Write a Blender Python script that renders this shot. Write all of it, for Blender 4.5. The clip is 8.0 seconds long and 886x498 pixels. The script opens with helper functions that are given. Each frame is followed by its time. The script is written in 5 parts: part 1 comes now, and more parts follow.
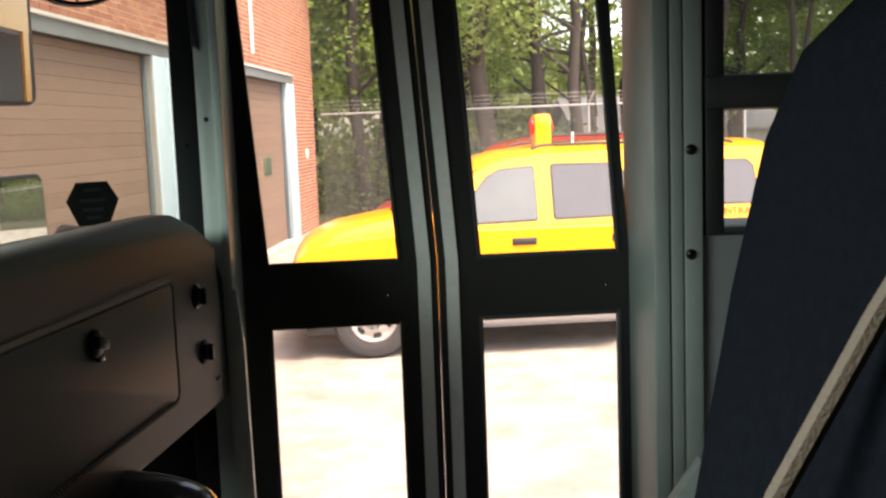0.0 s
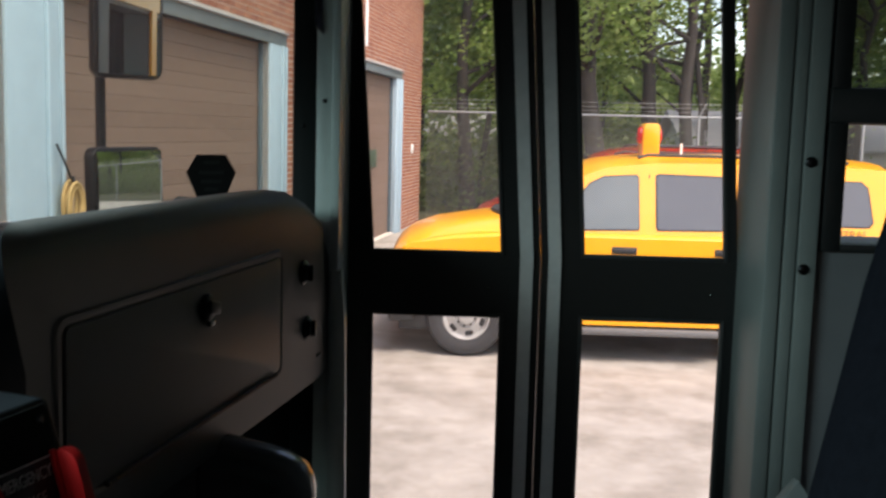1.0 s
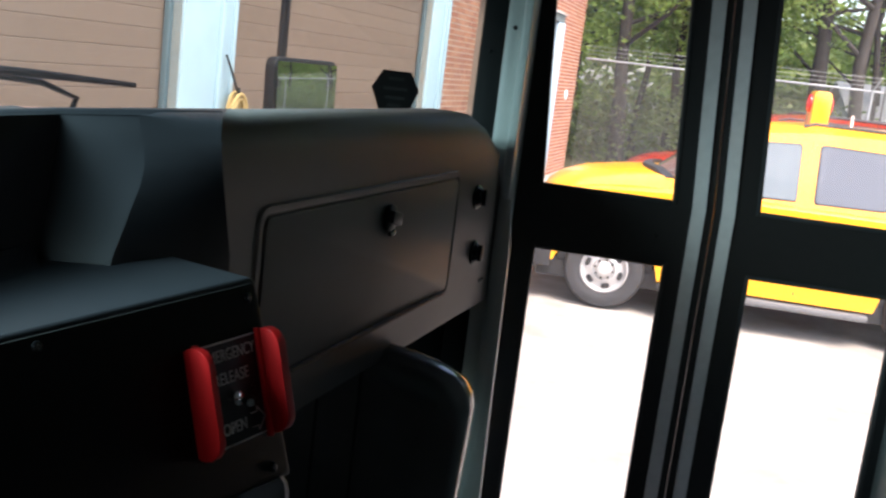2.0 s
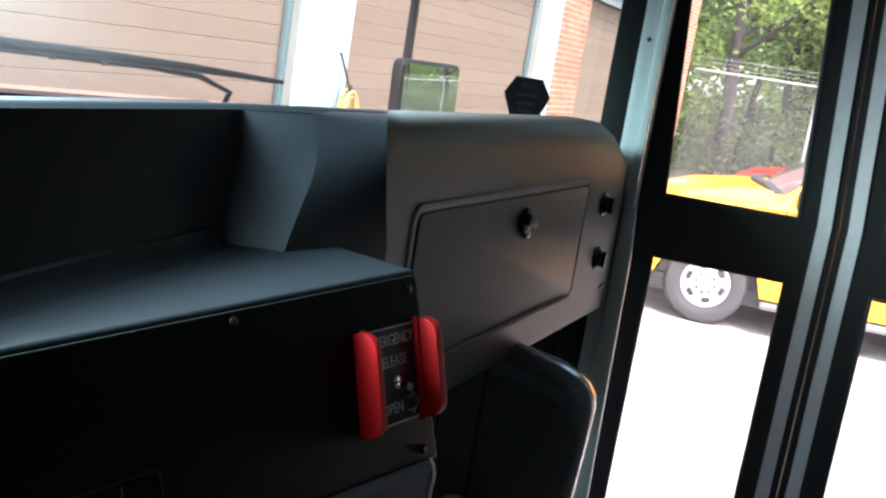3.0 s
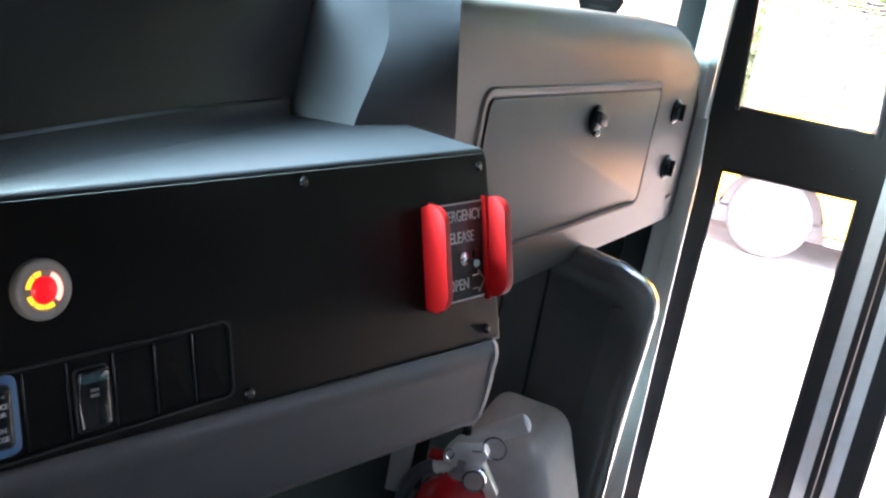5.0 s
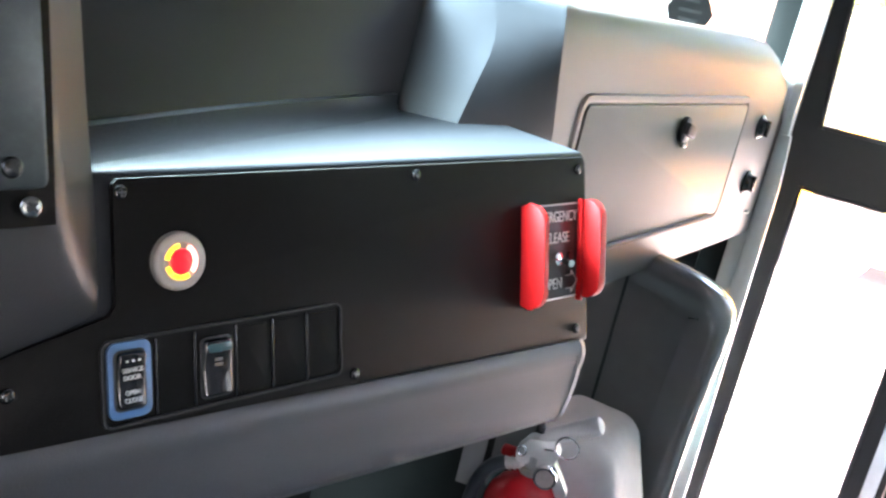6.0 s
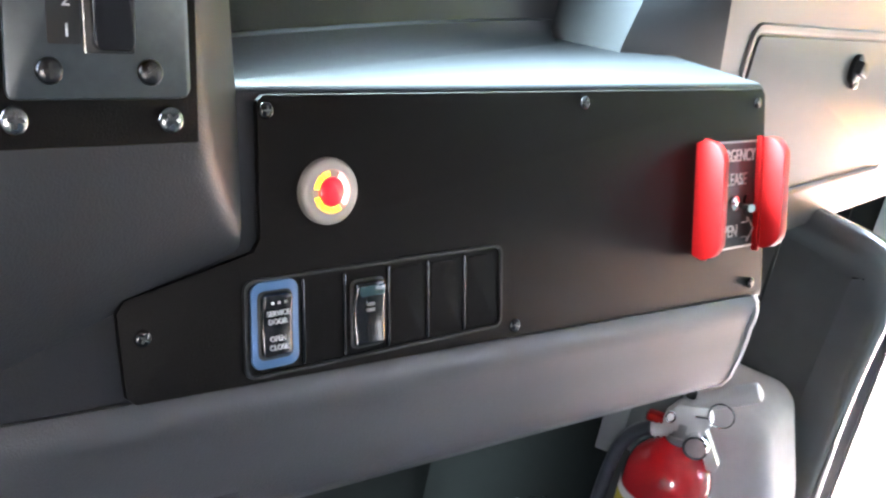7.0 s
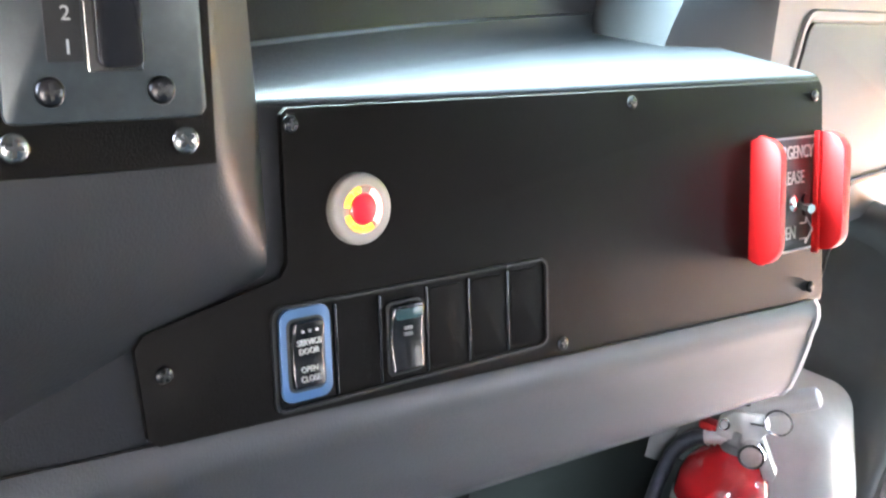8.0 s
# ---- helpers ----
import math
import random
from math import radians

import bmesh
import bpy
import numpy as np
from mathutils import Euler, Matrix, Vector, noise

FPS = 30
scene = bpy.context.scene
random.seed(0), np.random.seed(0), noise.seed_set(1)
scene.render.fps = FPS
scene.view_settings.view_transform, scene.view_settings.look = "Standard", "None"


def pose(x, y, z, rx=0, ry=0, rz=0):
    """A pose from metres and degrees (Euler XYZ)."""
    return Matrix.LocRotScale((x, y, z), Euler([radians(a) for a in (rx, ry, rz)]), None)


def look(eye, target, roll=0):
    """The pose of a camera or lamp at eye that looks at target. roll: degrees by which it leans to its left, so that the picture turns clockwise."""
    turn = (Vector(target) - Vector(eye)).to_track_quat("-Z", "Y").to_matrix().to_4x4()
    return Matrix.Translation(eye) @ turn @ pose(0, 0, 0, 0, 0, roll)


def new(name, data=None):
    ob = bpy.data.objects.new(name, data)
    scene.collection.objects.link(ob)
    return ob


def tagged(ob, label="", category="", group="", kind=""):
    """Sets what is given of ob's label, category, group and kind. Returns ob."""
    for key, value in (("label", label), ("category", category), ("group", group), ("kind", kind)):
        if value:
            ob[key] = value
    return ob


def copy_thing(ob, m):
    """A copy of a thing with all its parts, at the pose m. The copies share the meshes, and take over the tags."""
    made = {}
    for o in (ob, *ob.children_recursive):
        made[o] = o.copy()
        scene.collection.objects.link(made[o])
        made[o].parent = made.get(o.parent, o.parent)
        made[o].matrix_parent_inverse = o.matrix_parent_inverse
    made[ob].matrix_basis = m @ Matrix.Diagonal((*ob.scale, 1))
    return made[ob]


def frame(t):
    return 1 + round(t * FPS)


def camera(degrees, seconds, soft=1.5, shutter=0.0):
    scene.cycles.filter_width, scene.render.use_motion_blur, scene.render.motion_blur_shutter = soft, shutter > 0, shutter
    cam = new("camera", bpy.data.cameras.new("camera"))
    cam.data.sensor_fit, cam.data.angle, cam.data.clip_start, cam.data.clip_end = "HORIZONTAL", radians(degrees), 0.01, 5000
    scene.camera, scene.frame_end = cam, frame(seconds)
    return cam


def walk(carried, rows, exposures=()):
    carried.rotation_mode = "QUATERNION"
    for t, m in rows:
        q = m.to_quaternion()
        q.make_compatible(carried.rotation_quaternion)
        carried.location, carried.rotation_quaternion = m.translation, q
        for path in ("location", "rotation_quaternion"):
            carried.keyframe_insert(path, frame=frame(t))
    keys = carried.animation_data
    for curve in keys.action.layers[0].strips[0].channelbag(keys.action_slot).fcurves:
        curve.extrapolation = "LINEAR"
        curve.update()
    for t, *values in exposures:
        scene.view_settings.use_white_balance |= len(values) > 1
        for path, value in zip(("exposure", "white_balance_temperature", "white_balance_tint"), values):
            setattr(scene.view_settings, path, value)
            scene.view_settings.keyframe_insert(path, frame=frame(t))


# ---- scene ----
cam = camera(47.39, 8.0, soft=2.3, shutter=0.3)
PATH = [
    (0, pose(-0.4241, 0.3595, 2.1720, 83.25, 2.09, -94.46)),
    (0.5, pose(-0.4314, 0.3599, 2.1732, 84.98, 1.38, -92.41)),
    (1, pose(-0.4301, 0.3758, 2.1561, 83.36, -1.52, -88.55)),
    (1.5, pose(-0.4171, 0.4112, 2.1270, 79.89, -5.93, -84.61)),
    (2, pose(-0.4347, 0.4337, 2.1292, 79.52, -6.92, -79.95)),
    (3.5, pose(-0.5049, 0.4857, 2.1250, 78.45, -9.76, -72.71)),
    (4, pose(-0.4930, 0.4826, 2.1090, 77.29, -10.69, -72.38)),
    (4.5, pose(-0.4795, 0.4780, 2.0853, 74.99, -9.82, -71.56)),
    (6, pose(-0.5320, 0.5031, 2.0741, 73.60, -12.59, -66.37)),
    (6.5, pose(-0.5212, 0.5357, 2.0440, 72.43, -12.73, -62.97)),
    (7, pose(-0.4783, 0.5635, 2.0252, 70.30, -11.36, -60.39)),
    (7.5, pose(-0.4447, 0.5843, 2.0128, 68.44, -10.53, -59.61)),
    (8, pose(-0.4428, 0.5857, 2.0223, 69.80, -9.28, -58.92)),
]
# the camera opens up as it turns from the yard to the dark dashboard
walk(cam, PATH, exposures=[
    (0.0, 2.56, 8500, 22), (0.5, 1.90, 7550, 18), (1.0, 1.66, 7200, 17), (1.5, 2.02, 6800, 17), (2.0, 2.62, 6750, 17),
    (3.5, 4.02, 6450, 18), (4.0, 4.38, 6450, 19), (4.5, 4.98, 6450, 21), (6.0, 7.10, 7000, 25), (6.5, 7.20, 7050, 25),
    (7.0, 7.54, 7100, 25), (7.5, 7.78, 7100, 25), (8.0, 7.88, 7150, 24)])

# ---- light: bright overcast daylight ----
world = bpy.data.worlds.new("sky")
scene.world = world
world.use_nodes = True
wn = world.node_tree.nodes
sky = wn.new("ShaderNodeTexSky")
sky.sky_type = "NISHITA"
sky.sun_disc = False
sky.sun_elevation = radians(60)
sky.sun_rotation = radians(235)
sky.dust_density = 3.0
sky.air_density = 1.0
world.node_tree.links.new(sky.outputs[0], wn["Background"].inputs[0])
wn["Background"].inputs[1].default_value = 0.15

sun = new("sun", bpy.data.lights.new("sun", "SUN"))
sun.data.energy = 0.95
sun.data.angle = radians(20)
sun.data.color = (1.0, 0.95, 0.88)
sun.matrix_world = look((0, 0, 30), (0 + 15, 0 + 10.5, 30 - 31.7))

# sky light through the windscreen in front of the driver
front_sky = new("windscreen_light", bpy.data.lights.new("windscreen_light", "AREA"))
front_sky.data.shape = "RECTANGLE"
front_sky.data.size, front_sky.data.size_y = 1.00, 0.28
front_sky.data.energy = 8.2
front_sky.data.spread = radians(112)
front_sky.data.color = (0.52, 0.86, 0.93)
front_sky.matrix_world = look((0.04, 1.30, 2.31), (0.12, 0.86, 1.93))


# ---- materials ----
def mat(name, color, rough=0.6, metal=0.0, vary=0.15, scale=40.0, bump=0.1, bscale=None, coat=0.0, spec=0.5, big=0.0, bigscale=1.5, dirt=None):
    m = bpy.data.materials.new(name)
    m.use_nodes = True
    nt = m.node_tree
    b = nt.nodes["Principled BSDF"]
    b.inputs["Roughness"].default_value = rough
    b.inputs["Metallic"].default_value = metal
    b.inputs["Coat Weight"].default_value = coat
    b.inputs["Coat Roughness"].default_value = 0.08
    b.inputs["Specular IOR Level"].default_value = spec
    tc = nt.nodes.new("ShaderNodeTexCoord")
    n1 = nt.nodes.new("ShaderNodeTexNoise")
    n1.inputs["Scale"].default_value = scale
    n1.inputs["Detail"].default_value = 5
    nt.links.new(tc.outputs["Object"], n1.inputs["Vector"])
    mix = nt.nodes.new("ShaderNodeMix")
    mix.data_type = "RGBA"
    mix.inputs["A"].default_value = (*[c * (1 - vary) for c in color], 1)
    mix.inputs["B"].default_value = (*[min(1, c * (1 + vary)) for c in color], 1)
    nt.links.new(n1.outputs["Fac"], mix.inputs["Factor"])
    out = mix.outputs["Result"]
    if big:
        n2 = nt.nodes.new("ShaderNodeTexNoise")
        n2.inputs["Scale"].default_value = bigscale
        n2.inputs["Detail"].default_value = 6
        n2.inputs["Roughness"].default_value = 0.65
        nt.links.new(tc.outputs["Object"], n2.inputs["Vector"])
        ramp = nt.nodes.new("ShaderNodeValToRGB")
        ramp.color_ramp.elements[0].position = 0.42
        ramp.color_ramp.elements[1].position = 0.68
        nt.links.new(n2.outputs["Fac"], ramp.inputs["Fac"])
        mul = nt.nodes.new("ShaderNodeMath")
        mul.operation = "MULTIPLY"
        mul.inputs[1].default_value = big
        nt.links.new(ramp.outputs["Color"], mul.inputs[0])
        mx = nt.nodes.new("ShaderNodeMix")
        mx.data_type = "RGBA"
        nt.links.new(mul.outputs[0], mx.inputs["Factor"])
        nt.links.new(out, mx.inputs["A"])
        mx.inputs["B"].default_value = (*(dirt or [c * 0.5 for c in color]), 1)
        out = mx.outputs["Result"]
    nt.links.new(out, b.inputs["Base Color"])
    if bump:
        bn = nt.nodes.new("ShaderNodeTexNoise")
        bn.inputs["Scale"].default_value = bscale or scale * 4
        bn.inputs["Detail"].default_value = 3
        nt.links.new(tc.outputs["Object"], bn.inputs["Vector"])
        bp = nt.nodes.new("ShaderNodeBump")
        bp.inputs["Strength"].default_value = bump
        bp.inputs["Distance"].default_value = 0.004
        nt.links.new(bn.outputs["Fac"], bp.inputs["Height"])
        nt.links.new(bp.outputs["Normal"], b.inputs["Normal"])
    return m


def piece_mat(name, c1, c2, rough=0.9, bump=0.3, scale=60.0):
    """Colour varies piece by piece, with grain."""
    m = mat(name, c1, rough, 0, 0.2, scale, bump)
    nt = m.node_tree
    b = nt.nodes["Principled BSDF"]
    old = b.inputs["Base Color"].links[0].from_socket
    oi = nt.nodes.new("ShaderNodeObjectInfo")
    ge = nt.nodes.new("ShaderNodeNewGeometry")
    add = nt.nodes.new("ShaderNodeMath")
    add.operation = "ADD"
    nt.links.new(oi.outputs["Random"], add.inputs[0])
    nt.links.new(ge.outputs["Random Per Island"], add.inputs[1])
    fr = nt.nodes.new("ShaderNodeMath")
    fr.operation = "FRACT"
    nt.links.new(add.outputs[0], fr.inputs[0])
    mx = nt.nodes.new("ShaderNodeMix")
    mx.data_type = "RGBA"
    nt.links.new(fr.outputs[0], mx.inputs["Factor"])
    nt.links.new(old, mx.inputs["A"])
    mx.inputs["B"].default_value = (*c2, 1)
    nt.links.new(mx.outputs["Result"], b.inputs["Base Color"])
    return m


def glass(name, tint=(1, 1, 1), rough=0.0, dark=0.0):
    """Thin pane: see-through with a Fresnel gloss."""
    m = bpy.data.materials.new(name)
    m.use_nodes = True
    nt = m.node_tree
    nt.nodes.remove(nt.nodes["Principled BSDF"])
    tr = nt.nodes.new("ShaderNodeBsdfTransparent")
    tr.inputs["Color"].default_value = (*tint, 1)
    gl = nt.nodes.new("ShaderNodeBsdfGlossy")
    gl.inputs["Roughness"].default_value = rough
    fr = nt.nodes.new("ShaderNodeFresnel")
    fr.inputs["IOR"].default_value = 1.45
    mx = nt.nodes.new("ShaderNodeMixShader")
    nt.links.new(fr.outputs[0], mx.inputs[0])
    nt.links.new(tr.outputs[0], mx.inputs[1])
    nt.links.new(gl.outputs[0], mx.inputs[2])
    last = mx
    if rough >= 0:
        # an uneven milky film mixed in to imitate veiling glare and haze
        df = nt.nodes.new("ShaderNodeBsdfTranslucent")
        df.inputs["Color"].default_value = (0.8, 0.8, 0.8, 1)
        tc = nt.nodes.new("ShaderNodeTexCoord")
        nz = nt.nodes.new("ShaderNodeTexNoise")
        nz.inputs["Scale"].default_value = 5
        nz.inputs["Detail"].default_value = 6
        nt.links.new(tc.outputs["Object"], nz.inputs["Vector"])
        k = nt.nodes.new("ShaderNodeMath")
        k.operation = "MULTIPLY"
        k.inputs[1].default_value = 0.07
        nt.links.new(nz.outputs["Fac"], k.inputs[0])
        last = nt.nodes.new("ShaderNodeMixShader")
        nt.links.new(k.outputs[0], last.inputs[0])
        nt.links.new(mx.outputs[0], last.inputs[1])
        nt.links.new(df.outputs[0], last.inputs[2])
    nt.links.new(last.outputs[0], nt.nodes["Material Output"].inputs["Surface"])
    return m


def glow(name, color, strength):
    m = bpy.data.materials.new(name)
    m.use_nodes = True
    b = m.node_tree.nodes["Principled BSDF"]
    b.inputs["Base Color"].default_value = (*color, 1)
    b.inputs["Emission Color"].default_value = (*color, 1)
    b.inputs["Emission Strength"].default_value = strength
    b.inputs["Roughness"].default_value = 0.3
    return m


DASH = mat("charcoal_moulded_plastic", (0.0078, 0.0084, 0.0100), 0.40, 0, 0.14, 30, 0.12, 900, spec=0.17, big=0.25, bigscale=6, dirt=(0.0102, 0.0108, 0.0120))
# COLUMN and LOWER: one plastic, with shade and light put into the colours
COLUMN = mat("grey_plastic_shaded", (0.0098, 0.0107, 0.0125), 0.42, 0, 0.15, 18, 0.12, 900, spec=0.36, big=0.3, bigscale=7, dirt=(0.0092, 0.0100, 0.0118))
LOWER = mat("grey_plastic_lit", (0.0195, 0.0208, 0.0228), 0.40, 0, 0.15, 18, 0.12, 900, spec=0.48, big=0.35, bigscale=7, dirt=(0.013, 0.0145, 0.0165))
PLATE = mat("black_powder_coat", (0.0026, 0.0023, 0.0022), 0.55, 0, 0.2, 60, 0.15, 1200, spec=0.06)
# pale colour that paints the door light caught by the bolster edge
EDGEGLINT = mat("pale_edge_highlight", (0.52, 0.46, 0.44), 0.35, 0, 0.15, 60, 0.05, 400)
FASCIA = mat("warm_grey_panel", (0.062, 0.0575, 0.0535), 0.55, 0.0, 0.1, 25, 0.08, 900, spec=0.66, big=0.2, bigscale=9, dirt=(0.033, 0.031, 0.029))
BLACK = mat("black_plastic", (0.009, 0.009, 0.009), 0.45, 0, 0.2, 60, 0.05, spec=0.3)
GLOSSBLACK = mat("gloss_black_plastic", (0.006, 0.006, 0.0065), 0.2, 0, 0.2, 60, 0.02, spec=0.25)
GUARD = mat("black_abs_sheet", (0.135, 0.132, 0.134), 0.26, 0, 0.15, 30, 0.03, 300, spec=0.6)
GUARDEDGE = mat("polished_black_abs_edge", (0.135, 0.132, 0.134), 0.20, 0, 0.1, 30, 0.02, 200, spec=0.95)
RUBBER = mat("black_rubber", (0.014, 0.014, 0.014), 0.7, 0, 0.25, 50, 0.1)
HOSE = mat("blue_grey_rubber_hose", (0.032, 0.036, 0.043), 0.42, 0, 0.25, 80, 0.3, 500)
STEEL = mat("bare_steel", (0.16, 0.165, 0.16), 0.25, 1.0, 0.15, 80, 0.05)
DARKSTEEL = mat("black_screw_steel", (0.036, 0.036, 0.038), 0.28, 1.0, 0.2, 80, 0.05)
HINGE = mat("dull_hinge_steel", (0.055, 0.052, 0.050), 0.5, 1.0, 0.15, 80, 0.05)
CHROME = mat("chrome", (0.75, 0.75, 0.75), 0.1, 1.0, 0.05, 60, 0)
ALU = mat("brushed_aluminium", (0.42, 0.43, 0.43), 0.38, 1.0, 0.12, 120, 0.05)
STRIP = mat("satin_aluminium_strip", (0.60, 0.60, 0.59), 0.33, 0.3, 0.12, 60, 0.04, 400, big=0.3, bigscale=9, dirt=(0.45, 0.45, 0.44))
SHIFT = mat("worn_grey_anodised_plate", (0.030, 0.038, 0.040), 0.34, 0.5, 0.15, 18, 0.015, 300, big=0.35, bigscale=120, dirt=(0.055, 0.064, 0.066))
RED = mat("red_plastic", (0.29, 0.006, 0.006), 0.42, 0, 0.06, 60, 0.03, spec=0.2)
EXTRED = mat("red_enamel", (0.54, 0.014, 0.018), 0.18, 0, 0.06, 40, 0.02, coat=0.5)
BLUE = mat("blue_anodised_bezel", (0.024, 0.074, 0.155), 0.4, 0.2, 0.08, 60, 0.03)
WHITE = mat("white_print", (0.32, 0.32, 0.315), 0.6, 0, 0.05, 60, 0)
LABEL = mat("white_paper_label", (0.78, 0.78, 0.76), 0.55, 0, 0.05, 60, 0.02)
TEAL = mat("teal_lens", (0.010, 0.030, 0.033), 0.25, 0, 0.1, 60, 0)
BUTTONRING = mat("milky_button_ring", (0.20, 0.18, 0.165), 0.35, 0, 0.06, 60, 0.02)
GLOWRED = glow("red_lamp", (0.9, 0.005, 0.008), 0.018)
GLOWYEL = glow("yellow_led", (1.0, 0.55, 0.02), 0.030)
GLOWPINK = glow("red_led", (1.0, 0.30, 0.22), 0.058)
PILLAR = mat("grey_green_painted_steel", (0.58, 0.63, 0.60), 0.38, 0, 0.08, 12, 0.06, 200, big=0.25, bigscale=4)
WALLIN = mat("grey_interior_panel", (0.105, 0.102, 0.106), 0.45, 0, 0.1, 15, 0.08, 250, big=0.2, bigscale=3)
CEIL = mat("pale_ceiling_panel", (0.31, 0.31, 0.32), 0.55, 0, 0.05, 6, 0.04)
FLOOR = mat("grey_ribbed_rubber_floor", (0.10, 0.10, 0.10), 0.65, 0, 0.3, 20, 0.3, 120, big=0.3)
SEATCLOTH = mat("dark_navy_seat_cloth", (0.0030, 0.0031, 0.0042), 0.95, 0, 0.35, 160, 0.5, 700, spec=0.0)
BELT = mat("brown_webbing", (0.045, 0.019, 0.010), 0.75, 0, 0.2, 200, 0.3, 600)
BOXGREY = mat("grey_vinyl_cover", (0.56, 0.545, 0.545), 0.7, 0, 0.10, 60, 0.1, 400, spec=0.2)
GLASS = glass("clear_glass", (0.95, 0.97, 0.96))
MIDGREY = mat("grey_painted_steel", (0.14, 0.145, 0.14), 0.55, 0, 0.1, 40, 0.08)
YELLOWPRINT = mat("yellow_print", (0.55, 0.45, 0.03), 0.6, 0, 0.05, 60, 0)
LINER = mat("thin_plastic_bin_liner", (0.20, 0.205, 0.21), 0.16, 0, 0.3, 30, 0.8, 45, spec=1.0, coat=0.6)
SCREEN = glass("green_tinted_windscreen", (0.55, 0.63, 0.585))
TINTPANE = glass("smoked_side_glass", (0.36, 0.40, 0.36))
LEVERGREY = mat("pale_grey_enamel", (0.58, 0.57, 0.56), 0.4, 0, 0.12, 40, 0.05, 300)
DIAL = mat("faded_dial", (0.42, 0.33, 0.31), 0.4, 0, 0.2, 90, 0)
CAST = mat("pale_cast_metal", (0.62, 0.61, 0.59), 0.36, 0.5, 0.1, 60, 0.05)
EDGE = mat("dark_grey_plastic_edge", (0.007, 0.007, 0.007), 0.5, 0, 0.1, 60, 0.03, spec=0.25)
DIMPRINT = mat("faded_grey_print", (0.075, 0.075, 0.075), 0.6, 0, 0.1, 60, 0)
DECAL = mat("black_decal", (0.012, 0.012, 0.012), 0.5, 0, 0.2, 60, 0)
RUST = mat("rusty_clip", (0.16, 0.06, 0.03), 0.7, 0, 0.3, 60, 0.1)
POSTBLACK = mat("satin_black_pillar", (0.013, 0.015, 0.015), 0.6, 0, 0.15, 30, 0.05, spec=0.25)
# PILLAR's grey-green scaled down: the rear post's shade is in its colour
POSTGREY = mat("grey_green_paint_shaded", (0.128, 0.136, 0.128), 0.5, 0, 0.1, 15, 0.08, 250, big=0.2, bigscale=3)
ROPE = mat("yellow_rope", (0.50, 0.33, 0.13), 0.8, 0, 0.3, 120, 0.3)
BAR = mat("grey_print", (0.035, 0.035, 0.035), 0.6, 0, 0.1, 60, 0)
MIRROR = mat("mirror_glass", (0.85, 0.86, 0.86), 0.01, 1.0, 0.0, 10, 0)

YELLOW = mat("school_yellow_paint", (0.92, 0.375, 0.010), 0.28, 0, 0.03, 3, 0.0, coat=0.6)
CARRED = mat("red_car_paint", (0.36, 0.012, 0.015), 0.25, 0, 0.04, 3, 0.0, coat=0.7)
TINT = mat("tinted_window_glass", (0.070, 0.072, 0.078), 0.08, 0, 0.1, 2, 0, spec=0.8)
CLEARWIN = mat("car_door_glass", (0.12, 0.14, 0.145), 0.06, 0, 0.2, 3, 0, spec=0.5)
TYRE = mat("tyre_rubber", (0.033, 0.033, 0.035), 0.85, 0, 0.2, 30, 0.2)
RIM = mat("silver_wheel", (0.44, 0.435, 0.43), 0.36, 0.35, 0.08, 30, 0.03)
BOARDGREY = mat("grey_step_rubber", (0.11, 0.11, 0.112), 0.6, 0, 0.2, 30, 0.1)
TRIMBLACK = mat("car_black_trim", (0.02, 0.02, 0.021), 0.6, 0, 0.2, 30, 0.05)
HEADLAMP = mat("headlight_lens", (0.40, 0.25, 0.09), 0.12, 0, 0.15, 20, 0, spec=0.8)
REDLENS = mat("red_lens", (0.6, 0.02, 0.02), 0.2, 0, 0.05, 30, 0)
CONCRETE = mat("worn_concrete_yard", (0.335, 0.308, 0.277), 0.9, 0, 0.30, 3.5, 0.35, 60, big=0.9, bigscale=1.6, dirt=(0.20, 0.178, 0.152))
BRICK = piece_mat("red_brick", (0.27, 0.095, 0.056), (0.40, 0.175, 0.10))
MORTAR = mat("mortar", (0.58, 0.52, 0.46), 0.95, 0, 0.15, 30, 0.3)
DOORTAN = piece_mat("brown_garage_panel", (0.175, 0.115, 0.085), (0.198, 0.133, 0.100), 0.7, 0.12, 8)
BLUEPOST = mat("pale_blue_painted_post", (0.36, 0.48, 0.55), 0.65, 0, 0.1, 5, 0.1, 60, big=0.3, bigscale=1.2, dirt=(0.32, 0.40, 0.45))
PLAQUE = mat("dark_green_plaque", (0.06, 0.085, 0.055), 0.5, 0, 0.3, 25, 0.05)
LINTEL = mat("weathered_grey_steel_lintel", (0.19, 0.225, 0.23), 0.7, 0, 0.15, 6, 0.1, 60, big=0.3, bigscale=1.5)
FASCIABLUE = mat("dark_blue_grey_strip", (0.08, 0.12, 0.14), 0.6, 0, 0.1, 6, 0.1)
GALV = mat("galvanised_pipe", (0.33, 0.34, 0.34), 0.45, 0.6, 0.12, 20, 0.05)
LINK = mat("chain_link_wire", (0.22, 0.23, 0.22), 0.5, 0.5, 0.12, 20, 0)
BARK = mat("tree_bark", (0.045, 0.038, 0.033), 0.95, 0, 0.4, 12, 0.8, 40)


def leafy(name, c1, c2):
    """Leaves let part of the light through."""
    m = piece_mat(name, c1, c2, 0.55, 0, 20)
    nt = m.node_tree
    b = nt.nodes["Principled BSDF"]
    col = b.inputs["Base Color"].links[0].from_socket
    tr = nt.nodes.new("ShaderNodeBsdfTranslucent")
    mx = nt.nodes.new("ShaderNodeMixShader")
    mx.inputs[0].default_value = 0.5
    nt.links.new(col, tr.inputs["Color"])
    nt.links.new(b.outputs[0], mx.inputs[1])
